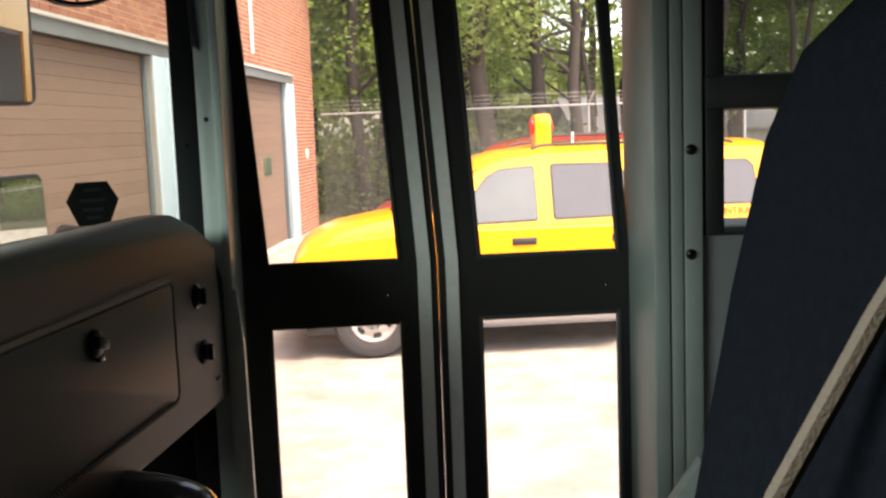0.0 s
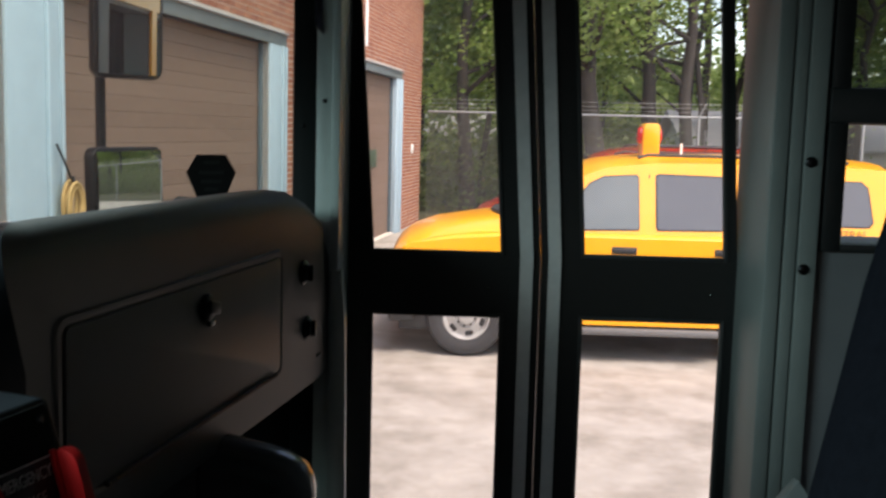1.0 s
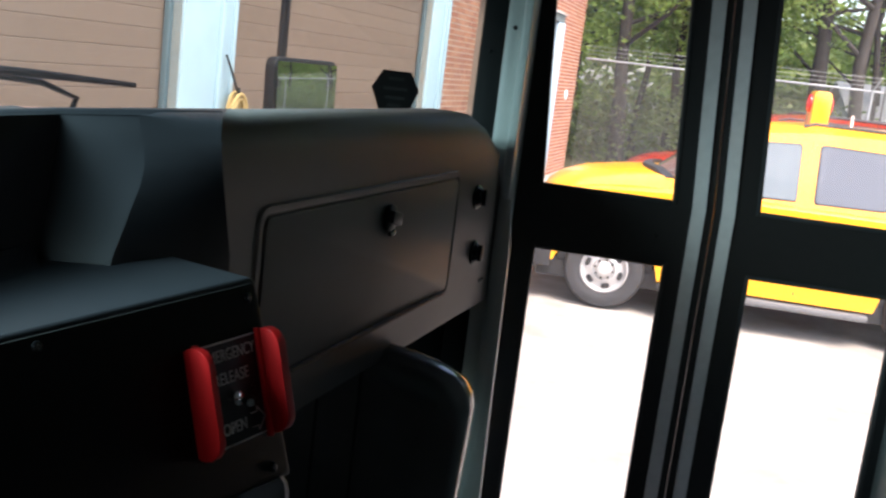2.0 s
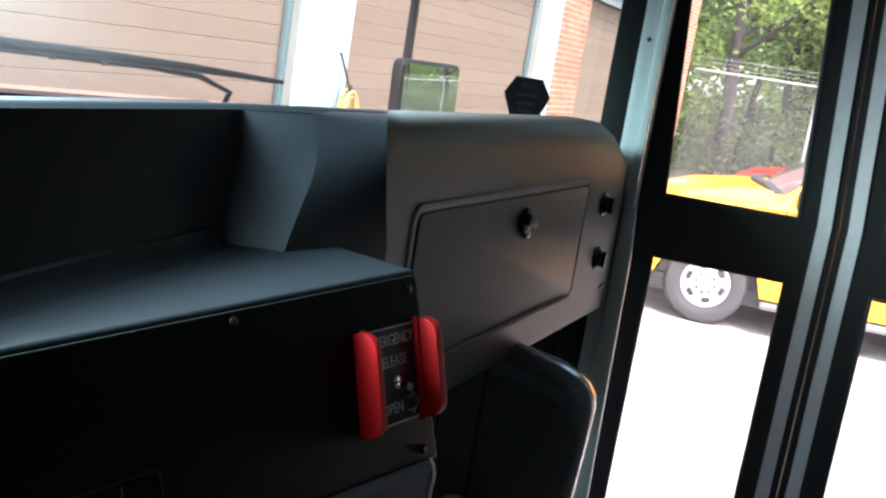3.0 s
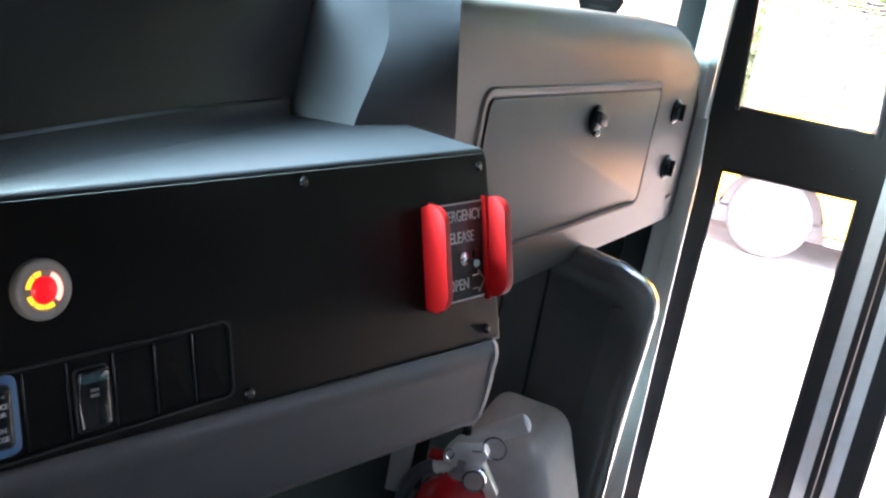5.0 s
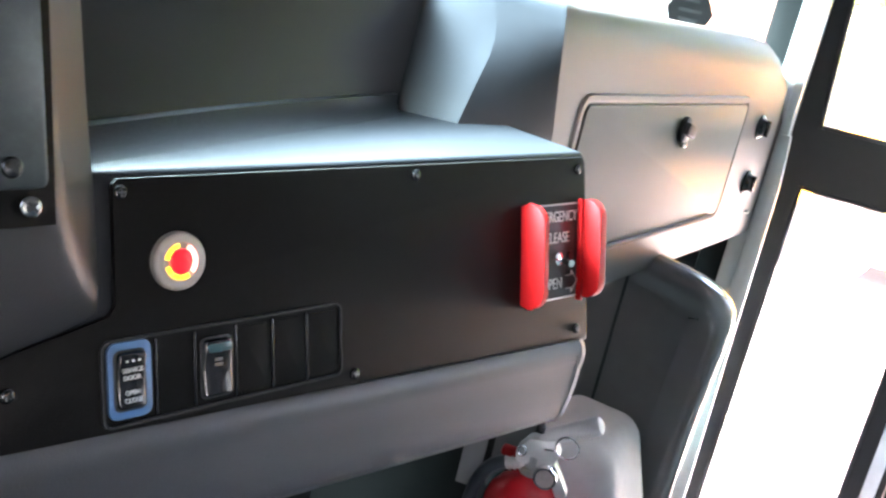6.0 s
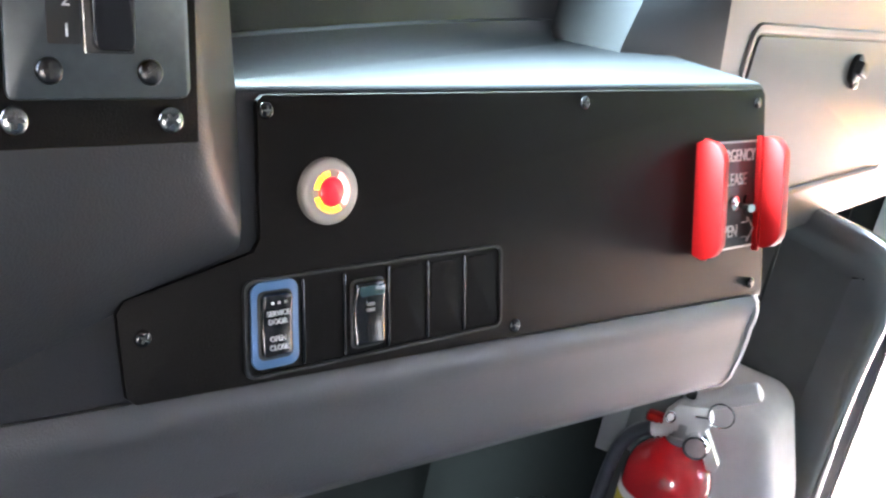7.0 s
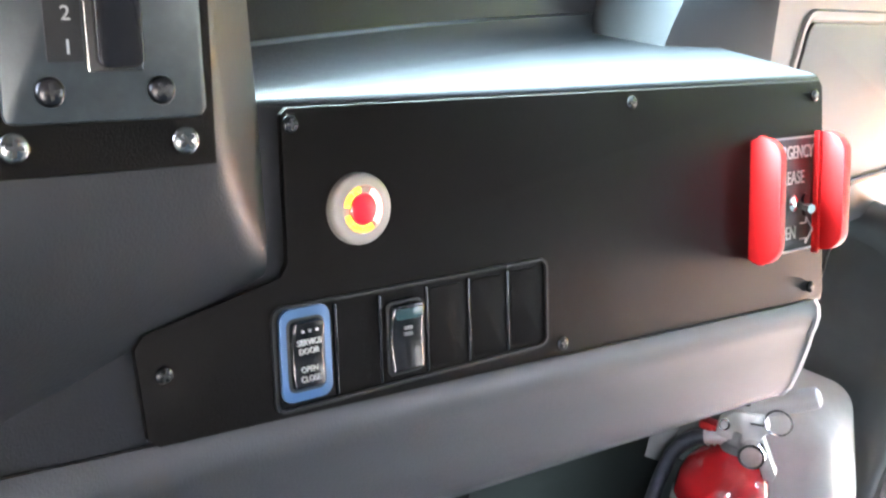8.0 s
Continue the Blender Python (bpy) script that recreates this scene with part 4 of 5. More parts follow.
def lean(ob):
    for v in ob.data.vertices:
        if v.co.z > BELT_Z:
            v.co.y += (v.co.z - BELT_Z) * LEAN
    return ob


def bus_shell():
    # right side wall: behind the door, with the split side window
    holes = [(-0.98, -0.302, 1.968, 2.192), (-0.98, -0.302, 2.250, 2.60)]
    for k in range(2):
        y1 = -1.12 - k * 0.78
        holes.append((y1 - 0.62, y1, 1.968, 2.60))
    w = tagged(link("wall_right", opening_wall(1.42, 1.62, -5.2, -0.262, 0.35, 2.95, holes), WALLIN, smooth=False), "grey painted steel side wall of the bus", "wall", kind="structure")
    tagged(link("body_side", opening_wall(1.622, 1.64, -5.3, -0.30, 0.45, 3.05, [(h[0] - 0.02, h[1] + 0.02, h[2] - 0.02, h[3] + 0.02) for h in holes]), YELLOW, smooth=False), "yellow painted outer skin of the bus", "body panel", kind="structure")
    # door post behind the door: grey painted, with a folded groove
    b = box(1.40, 1.62, -0.1975, -0.168, 0.35, 2.95, 0.004)
    box(1.412, 1.62, -0.262, -0.1975, 0.35, 2.95, bm=b)
    box(1.402, 1.412, -0.2235, -0.2010, 0.35, 2.95, 0.002, bm=b)
    box(1.400, 1.412, -0.2600, -0.2265, 0.35, 2.95, 0.002, bm=b)
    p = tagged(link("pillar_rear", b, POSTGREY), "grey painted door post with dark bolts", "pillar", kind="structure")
    for y, z, x in ((-0.238, 2.119, 1.400), (-0.237, 1.925, 1.400)):
        part("bolt", lathe([(0.010, 0), (0.010, 0.003), (0.006, 0.007), (0.002, 0.0075)], 16, Matrix.Translation((x, y, z)) @ pose(0, 0, 0, 0, -90, 0)), DARKSTEEL, p)
    # front door post, pale strip, and the dark windscreen pillar beside it
    b = box(1.40, 1.62, 0.612, 0.652, 0.35, 2.95, 0.004)
    box(1.385, 1.41, 0.606, 0.622, 1.90, 2.95, 0.003, bm=b)
    poly3([(1.385, 0.622, 1.90), (1.385, 0.600, 1.90), (1.385, 0.592, 1.80), (1.385, 0.588, 1.48), (1.385, 0.583, 1.18), (1.385, 0.578, 0.90), (1.385, 0.565, 0.36), (1.385, 0.622, 0.36)], (0.025, 0, 0), 0.003, 2, bm=b)
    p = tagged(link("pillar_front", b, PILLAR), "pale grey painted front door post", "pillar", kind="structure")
    part("bolt", lathe([(0.0042, 0), (0.0042, 0.0015), (0.002, 0.003)], 14, Matrix.Translation((1.400, 0.636, 2.205)) @ pose(0, 0, 0, 0, -90, 0)), HINGE, p)
    b = box(1.43, 1.60, 0.652, 0.700, 0.35, 2.95, 0.006)
    p = tagged(link("windscreen_pillar", b, POSTBLACK), "black windscreen corner pillar", "pillar", kind="structure")
    for z in (2.16,):
        part("bolt", lathe([(0.004, 0), (0.004, 0.002), (0.002, 0.003)], 12, Matrix.Translation((1.43, 0.68, z)) @ pose(0, 0, 0, 0, -90, 0)), BLACK, p)
    tagged(link("wall_door_header", box(1.40, 1.62, -0.168, 0.612, 2.62, 2.95, 0.004), WALLIN), "grey header panel above the bus door", "wall", kind="structure")
    # left side wall; the unseen driver's window is sized and set low to light the lower dash
    holes = [(-0.52, -0.02, 1.80, 2.16)]
    tagged(link("wall_left", opening_wall(-1.14, -0.98, -5.2, 1.0, 0.35, 2.95, holes), WALLIN, smooth=False), "grey painted left side wall of the bus", "wall", kind="structure")
    tagged(link("wall_back", box(-1.14, 1.62, -5.3, -5.2, 0.35, 2.95), WALLIN, smooth=False), "grey rear wall of the bus", "wall", kind="structure")
    tagged(link("ceiling", box(-1.14, 1.62, -5.3, 1.02, 2.95, 3.02), CEIL, smooth=False), "pale ceiling panels of the bus", "ceiling", kind="structure")
    # cab floor with the stepwell cut out, and two steps
    b = box(-1.14, 0.90, -5.3, 1.6, 0.87, 0.95)
    box(0.90, 1.62, -5.3, -0.25, 0.87, 0.95, bm=b)
    box(0.90, 1.62, 0.66, 1.6, 0.87, 0.95, bm=b)
    tagged(link("floor", b, FLOOR, smooth=False), "dark grey ribbed rubber bus floor", "floor", kind="structure")
    for k, (x0, x1, z) in enumerate(((0.90, 1.16, 0.66), (1.16, 1.58, 0.40))):
        tagged(link("step", box(x0, x1, -0.25, 0.66, 0.34, z, 0.01), FLOOR), "black rubber covered entrance step", "step", kind="structure")
    # bulkhead under the windscreen
    b = bmesh.new()
    base = [(1.47, 0.702), (1.36, 0.90), (1.0, 1.16), (0.5, 1.40), (-0.2, 1.46), (-0.8, 1.30), (-1.14, 1.0)]
    loft([[(x, y, 0.9), (x + 0.02, y + 0.05, 0.9), (x + 0.02, y + 0.05, 1.99), (x, y, 1.99)] for x, y in base], bm=b)
    tagged(link("wall_cowl", b, BLACK, smooth=False), "black bulkhead below the windscreen", "wall", kind="structure")
    # roof cap between windscreen top and ceiling
    b = bmesh.new()
    poly3([(1.62, 0.72, 2.66), (1.30, 0.86, 2.66), (0.95, 1.06, 2.66), (0.5, 1.22, 2.66), (-0.2, 1.26, 2.66), (-0.75, 1.12, 2.66), (-1.14, 0.9, 2.66), (-1.14, 0.6, 2.66), (1.62, 0.6, 2.66)], (0, 0, 0.33), 0, bm=b)
    tagged(link("ceiling_cap", b, WALLIN, smooth=False), "dark header panel above the windscreen", "ceiling", kind="structure")
    # windscreen, bent in facets
    ws = tagged(new("window_1"), "curved bus windscreen with a tinted top band", "windscreen", kind="structure")
    low = [(1.47, 0.703, 2.0), (1.33, 0.93, 2.0), (1.0, 1.17, 2.0), (0.5, 1.41, 2.0), (-0.2, 1.47, 2.0), (-0.8, 1.31, 2.0), (-1.10, 1.0, 2.0)]
    upp = [(1.47, 0.702, 2.66), (1.28, 0.84, 2.66), (0.94, 1.04, 2.66), (0.5, 1.20, 2.66), (-0.2, 1.25, 2.66), (-0.75, 1.10, 2.66), (-1.10, 0.88, 2.66)]
    b1, b2 = bmesh.new(), bmesh.new()
    for i in range(6):
        A, B, C, D = [Vector(p) for p in (low[i], low[i + 1], upp[i + 1], upp[i])]
        k = 0.72
        M0, M1 = A.lerp(D, k), B.lerp(C, k)
        b1.faces.new([b1.verts.new(p) for p in (A, B, M1, M0)])
        b2.faces.new([b2.verts.new(p) for p in (M0, M1, C, D)])
    for nm, bb, mt in (("pane", b1, SCREEN), ("tint_band", b2, glass("tinted_band", (0.30, 0.55, 0.60)))):
        bmesh.ops.remove_doubles(bb, verts=bb.verts[:], dist=1e-4)
        p = part(nm, bb, mt, ws)
        p.visible_shadow = False
    return w


def door_leaf(ya, yb, pa, pb, silver, label):
    """A leaf from ya (front) to yb, pane from pa to pb, in the plane of the side."""
    d = thing("bus_door_leaf", label, "door", (1.60, (ya + yb) / 2, 0.40), kind="structure")
    z0, z1 = 0.42, 2.62
    x0, x1 = 1.585, 1.625
    fr = [("stile", pa, ya, z0, z1), ("stile", yb, pb, z0, z1), ("rail", pb, pa, z0, 0.62), ("rail", pb, pa, 1.793, 1.911), ("rail", pb, pa, z1 - 0.06, z1)]
    for nm, a, c, e, f in fr:
        lean(part(nm, split_box(x0, x1, a, c, e, f), BLACK, d))
    for e, f in ((0.62, 1.793), (1.911, z1 - 0.06)):
        g = bmesh.new()
        g.faces.new([g.verts.new((1.605, y, z)) for y, z in ((pb, e), (pa, e), (pa, f), (pb, f))])
        p = lean(part("pane", g, GLASS, d))
        p.visible_shadow = False
        r = bmesh.new()
        for a, c, q, s in ((pb - 0.0, pb + 0.008, e, f), (pa - 0.008, pa, e, f), (pb + 0.008, pa - 0.008, e, e + 0.008), (pb + 0.008, pa - 0.008, f - 0.008, f)):
            box(x0 - 0.004, x0 + 0.012, a, c, q, s, 0.002, bm=r)
        lean(part("gasket", r, RUBBER, d))
    a, c = silver
    lean(part("edge_strip", split_box(x0 - 0.008, x0, a, c, z0, z1), STRIP, d, "bare aluminium edge strip"))
    for z in (1.845,):
        part("rivet", lathe([(0.004, 0), (0.003, 0.002), (0.001, 0.003)], 10, Matrix.Translation((x0, pb + 0.03, z)) @ pose(0, 0, 0, 0, -90, 0)), STEEL, d)
    return d


def split_box(x0, x1, y0, y1, z0, z1):
    """A bar with a cut at the belt line, so that it can lean above it."""
    if not z0 < BELT_Z < z1:
        return box(x0, x1, y0, y1, z0, z1, 0.003)
    b = loft([[(x0, y0, z), (x1, y0, z), (x1, y1, z), (x0, y1, z)] for z in (z0, BELT_Z, z1)])
    return b


def side_window():
    w = thing("window_2", "split side window with black frame", "window", (1.45, -0.65, 1.968), kind="structure")
    for z0, z1 in ((1.968, 2.192), (2.250, 2.60)):
        r = bmesh.new()
        for a, c, q, s in ((-0.98, -0.96, z0, z1), (-0.304, -0.268, z0 - 0.01, z1 + 0.01), (-0.96, -0.304, z0 - 0.010, z0 + 0.004), (-0.96, -0.304, z1 - 0.004, z1 + 0.01)):
            box(1.405, 1.445, a, c, q, s, 0.003, bm=r)
        part("window_frame", r, BLACK, w)
        g = bmesh.new()
        g.faces.new([g.verts.new((1.45, y, z)) for y, z in ((-0.98, z0), (-0.302, z0), (-0.302, z1), (-0.98, z1))])
        p = part("pane", g, GLASS if z0 < 2.2 else TINTPANE, w)
        p.visible_shadow = False
    part("window_rail", box(1.398, 1.42, -0.98, -0.266, 2.190, 2.252, 0.004), BLACK, w)
    return w


def decal():
    d = thing("windscreen_decal", "small black warning sticker on the windscreen corner", "sticker", (1.385, 0.85, 2.03))
    c = Vector((1.372, 0.835, 2.068))
    u = Vector((0.42, -0.907, 0)).normalized()
    w = Vector((-0.907, -0.42, 0)).normalized()
    m = frame_of(c, u, Vector((0, 0, 1)), w)
    part("backing", slab([(-0.044, 0.004), (-0.026, 0.036), (0.026, 0.036), (0.044, 0.004), (0.026, -0.040), (-0.026, -0.040)], 0, 0.002, m), DECAL, d)
    for z, h in ((0.022, 0.014), (0.004, 0.022), (-0.012, 0.018), (-0.026, 0.012)):
        part("print_bar", box(-h, h, z - 0.003, z + 0.003, 0.002, 0.0026, m=m), BAR, d)


def wiper():
    w = thing("windscreen_wiper", "black windscreen wiper resting low on the glass", "wiper", (1.0, 1.25, 2.0))
    part("blade", tube([(0.30, 1.575, 2.048), (0.607, 1.429, 2.047), (0.751, 1.359, 2.046), (0.926, 1.276, 2.042), (1.091, 1.196, 2.034)], 0.007, 8, radii=[0.010, 0.009, 0.008, 0.0065, 0.004]), RUBBER, w)
    part("arm", tube([(0.40, 1.56, 2.041), (0.70, 1.41, 2.038), (0.88, 1.32, 2.035), (0.955, 1.277, 2.029), (1.01, 1.25, 2.008), (1.01, 1.28, 1.93)], 0.005, 8), BLACK, w)
    for k in (0.15, 0.4, 0.62):
        part("clip", box(-0.006, 0.006, -0.003, 0.003, -0.005, 0.004, 0.001, m=Matrix.Translation(Vector((0.60, 1.440, 2.038)).lerp(Vector((0.92, 1.285, 2.035)), k))), RUST, w)


def fan():
    f = thing("defroster_fan", "round black defroster fan hung above the dash", "fan", (1.18, 0.80, 2.66))
    c = Vector((1.18, 0.785, 2.478))
    look_at = Vector((-0.85, -0.3, -0.1)).normalized()
    u = look_at.cross(Vector((0, 0, 1))).normalized()
    m = frame_of(c, u, u.cross(look_at) * -1, look_at)
    b = bmesh.new()
    for r, w in ((0.098, 0.0), (0.096, 0.018), (0.086, 0.028), (0.070, 0.034), (0.052, 0.038), (0.034, 0.040)):
        tube([m @ Vector((r * math.cos(radians(a)), r * math.sin(radians(a)), w)) for a in range(0, 360, 12)], 0.0035 if r > 0.09 else 0.0018, 6, True, bm=b)
    for a in range(0, 360, 30):
        tube([m @ Vector((r * math.cos(radians(a)), r * math.sin(radians(a)), w)) for r, w in ((0.02, 0.041), (0.06, 0.037), (0.09, 0.024), (0.098, 0.0))], 0.0016, 6, bm=b)
    part("cage", b, GLOSSBLACK, f)
    b = lathe([(0.026, 0), (0.026, 0.03), (0.02, 0.036)], 20, m)
    for k in range(4):
        a = radians(90 * k + 20)
        slab([(0.02, -0.015), (0.08, -0.03), (0.085, 0.02), (0.02, 0.012)], 0.010, 0.013, m @ pose(0, 0, 0, 0, 0, math.degrees(a)), bm=b)
    part("blade", b, BLACK, f)
    part("motor", lathe([(0.02, -0.06), (0.034, -0.055), (0.034, 0.0), (0.03, 0.002)], 20, m), BLACK, f)
    part("bracket", tube([m @ Vector((0, 0, -0.04)), c + Vector((0.03, 0.02, 0.09)), (1.22, 0.80, 2.66)], 0.010, 10), BLACK, f)


def pull_strap():
    s = thing("door_strap", "short grey strap hanging beside the door post", "strap", (1.39, 0.66, 2.40))
    part("strap", poly3([(1.392, 0.690, 2.95), (1.392, 0.668, 2.95), (1.392, 0.652, 2.335), (1.392, 0.640, 2.325), (1.392, 0.646, 2.35)], (0.006, 0, 0), 0.001), BOXGREY, s)


def mirrors():
    a = thing("side_mirror", "black side mirror pair on arms outside the windscreen", "mirror", (1.52, 0.75, 2.3))
    for zc, h, tip in ((2.50, 0.225, -0.02), (2.000, 0.092, 0.03)):
        nx_, ny_, hw = (-0.715, -0.699, 0.100) if h > 0.1 else (-0.233, -0.972, 0.168)
        n = Vector((nx_, ny_, tip)).normalized()
        u = Vector((-ny_, nx_, 0)).normalized()
        m = frame_of(Vector((2.317, 1.297, zc)), u, n.cross(u), n)
        sh = part("housing", slab(rrect(-hw, hw, -h, h, 0.03, 5), -0.032, 0.0, m, 0.010, 3), BLACK, a)
        b = bmesh.new()
        nx, ny = 28, 28
        g = [[b.verts.new(m @ Vector(((2 * i / nx - 1) * (hw - 0.011), (-h + 0.012) + (2 * h - 0.024) * j / ny, 0.002 + (0.0035 if h < 0.1 else 0.001) * (1 - 0.5 * (2 * i / nx - 1) ** 2 - 0.5 * (2 * j / ny - 1) ** 2)))) for j in range(ny + 1)] for i in range(nx + 1)]
        for i in range(nx):
            for j in range(ny):
                b.faces.new((g[i][j], g[i + 1][j], g[i + 1][j + 1], g[i][j + 1]))
        part("mirror_glass", b, MIRROR, sh)
    part("pole", tube([(2.335, 1.385, 1.74), (2.335, 1.385, 2.1), (2.335, 1.385, 2.84)], 0.014, 12), BLACK, a)
    part("arm", tube([(2.335, 1.385, 2.83), (1.95, 1.08, 2.85), (1.52, 0.74, 2.86)], 0.012, 10), BLACK, a)
    part("arm", tube([(2.30, 1.39, 1.86), (1.96, 1.10, 1.91), (1.86, 1.03, 1.978), (1.76, 0.965, 1.980), (1.60, 0.84, 1.90)], 0.017, 10), BLACK, a)


def rope_coil():
    r = thing("rope_coil", "yellow rope coil hung on a black hook", "rope", tuple(GM @ Vector((-5.38, 1.50, 0.06))))
    b = bmesh.new()
    rng = random.Random(5)
    for k in range(7):
        a, w, h = rng.uniform(-0.04, 0.04), rng.uniform(0.08, 0.13), rng.uniform(0.12, 0.19)
        tube([GM @ Vector((-5.34 + a + w * math.sin(radians(t)), 1.50 + h * math.cos(radians(t)), 0.06 + 0.012 * k)) for t in range(0, 360, 20)], 0.014, 6, True, bm=b)
    part("rope", b, ROPE, r)
    part("hook", tube([GM @ Vector(p) for p in ((-5.50, 1.98, 0.05), (-5.47, 1.86, 0.09), (-5.42, 1.72, 0.12), (-5.36, 1.66, 0.12), (-5.34, 1.72, 0.10))], 0.011, 8), BLACK, r)


# ==== the yard ====
def wheel(name, parent, x, y):
    m = Matrix.Translation((x, y, 0.39)) @ pose(0, 0, 0, 0, -90, 0)
    t = part("wheel", lathe([(0.225, -0.20), (0.30, -0.215), (0.36, -0.205), (0.384, -0.17), (0.386, -0.11), (0.384, -0.05), (0.360, -0.012), (0.315, 0.0), (0.252, -0.002), (0.226, -0.02)], 48, m, ring=True), TYRE, parent, "black tyre with pale steel rim")
    rim = part("rim", lathe([(0.224, -0.06), (0.228, -0.006), (0.217, 0.0), (0.205, -0.020), (0.188, -0.046), (0.150, -0.040), (0.122, -0.016), (0.108, -0.012), (0.098, -0.028), (0.076, -0.030), (0.070, 0.008), (0.058, 0.016), (0.02, 0.018)], 48, m), RIM, t)
    for k in range(6):
        part("rim_hole", slab(rrect(-0.040, 0.040, -0.020, 0.020, 0.019, 5), -0.010, 0.012, m @ pose(0, 0, 0, 0, 0, 60 * k + 12) @ Matrix.Translation((0.163, 0, -0.036)) @ pose(0, 0, 0, 0, 22, 0) @ pose(0, 0, 0, 0, 0, 90), 0.003), TRIMBLACK, rim)
    for k in range(8):
        a = radians(45 * k + 34)
        part("lug_nut", cyl(0.011, 0.024, 6, m=m @ Matrix.Translation((0.088 * math.cos(a), 0.088 * math.sin(a), -0.034))), STEEL, rim)
    return t


def arch(cy, r, z0, y_from, y_to, n=12):
    return [(cy + r * math.cos(radians(a)), max(z0, 0.40 + r * math.sin(radians(a)))) for a in np.linspace(y_from, y_to, n)]


def suv(x, dy, paint, label, lettering=False, lamps=False):
    """A long four-door utility car, nose towards +y, its near side at x."""
    c = thing("utility_car", label, "car", (x + 1.0, dy - 1.2, 0.0))
    y = lambda v: v + dy
    fy, ry = 0.35, -2.60
    # lower body: side outline with the arches cut in
    low = [(1.15, 0.42), (1.18, 0.62), (1.15, 0.84), (1.05, 0.99), (0.90, 1.10), (0.45, 1.20), (-0.10, 1.24), (-3.72, 1.24), (-3.80, 1.0), (-3.84, 0.62), (-3.78, 0.45)]
    low += [(ry - 0.50, 0.42)] + arch(ry, 0.47, 0.42, 180, 0)[1:-1] + [(ry + 0.50, 0.36), (fy - 0.50, 0.36)] + arch(fy, 0.47, 0.40, 180, 0)[1:-1] + [(fy + 0.50, 0.42)]
    b = bmesh.new()
    W = 2.0
    secs = []
    for k, inset in ((0.0, 0.045), (0.03, 0.012), (0.10, 0.0)):
        secs.append((x + k, inset))
    secs += [(x + W - 0.10, 0.0), (x + W - 0.03, 0.012), (x + W, 0.045)]
    loops = []
    for xx, ins in secs:
        loops.append([(xx, y(v), z if z < 0.5 else z - ins * (1 if z > 1.1 else 0.0)) for v, z in low])
    b = loft(loops, caps=False)
    for lp, rev in ((loops[0], False), (loops[-1], True)):
        f = [b.verts.new(p) for p in lp]
        bmesh.ops.triangle_fill(b, use_beauty=True, edges=[b.edges.new((f[i], f[(i + 1) % len(f)])) for i in range(len(f))])
    bmesh.ops.remove_doubles(b, verts=b.verts[:], dist=1e-4)
    part("body", b, paint, c)
    # shoulder and bonnet swell
    hood = []
    for v, zc, ze in ((1.09, 0.99, 0.92), (1.03, 1.08, 1.00), (0.92, 1.16, 1.085), (0.68, 1.25, 1.165), (0.25, 1.32, 1.22), (-0.12, 1.36, 1.23), (-0.35, 1.38, 1.23)):
        hood.append([(x + 0.02, y(v), ze - 0.08), (x + 0.03, y(v), ze), (x + 0.16, y(v), zc - 0.02), (x + 0.6, y(v), zc + 0.015), (x + 1.0, y(v), zc + 0.03), (x + 1.4, y(v), zc + 0.015), (x + W - 0.16, y(v), zc - 0.02), (x + W - 0.03, y(v), ze), (x + W - 0.02, y(v), ze - 0.08)])
    part("bonnet", loft(hood), paint, c)
    # cabin: sides lean in to the roof
    prof = [(-0.10, 1.22), (-0.36, 1.46), (-0.62, 1.68), (-0.78, 1.79), (-0.98, 1.86), (-1.4, 1.905), (-2.2, 1.92), (-3.2, 1.915), (-3.60, 1.895), (-3.70, 1.83), (-3.76, 1.6), (-3.80, 1.22)]
    def side_x(z):
        return 0.035 + max(0, z - 1.22) * 0.24

    def bow(v):
        return float(np.interp(v, (-1.0, -0.8, -0.62, -0.36, -0.10), (0.0, 0.08, 0.14, 0.19, 0.22)))

    cab = []
    for t, zf in ((0.0, 0.0), (0.10, 0.045), (0.30, 0.070), (0.5, 0.078), (0.70, 0.070), (0.90, 0.045), (1.0, 0.0)):
        loop = []
        for v, z in prof:
            sx = side_x(z)
            loop.append((x + sx + (W - 2 * sx) * t, y(v + bow(v) * math.sin(math.pi * t)), z + (zf if z > 1.75 else 0)))
        cab.append(loop)
    part("cabin", loft(cab), paint, c)

    def on_side(pts, w, th, mt, nm, parent, lab=""):
        P = [Vector((x + side_x(z) - w, y(v), z)) for v, z in pts]
        return part(nm, poly3(P, (th, 0, 0), 0.0), mt, parent, lab, smooth=False)
    w1 = [(-0.43, 1.265), (-1.255, 1.285), (-1.265, 1.31), (-1.255, 1.76), (-1.235, 1.785), (-0.93, 1.765), (-0.80, 1.70)]
    w2 = [(-1.44, 1.31), (-1.46, 1.285), (-2.03, 1.295), (-2.10, 1.315), (-2.145, 1.37), (-2.155, 1.45), (-2.145, 1.66), (-2.115, 1.74), (-2.05, 1.785), (-1.46, 1.795), (-1.435, 1.775)]
    w3 = [(-2.47, 1.365), (-3.42, 1.365), (-3.46, 1.41), (-3.42, 1.72), (-3.36, 1.775), (-2.50, 1.79), (-2.46, 1.76)]
    for pts, mt in ((w1, CLEARWIN), (w2, TINT), (w3, TINT)):
        cx, cz = sum(p[0] for p in pts) / len(pts), sum(p[1] for p in pts) / len(pts)
        fr = [(cx + (v - cx) * 1.035, cz + (z - cz) * 1.05) for v, z in pts]
        on_side(fr, 0.006, 0.03, TRIMBLACK, "window_seal", c)
        on_side(pts, 0.010, 0.02, mt, "window", c, "tinted window" if mt is TINT else "clear door window")
    # windscreen
    rows = []
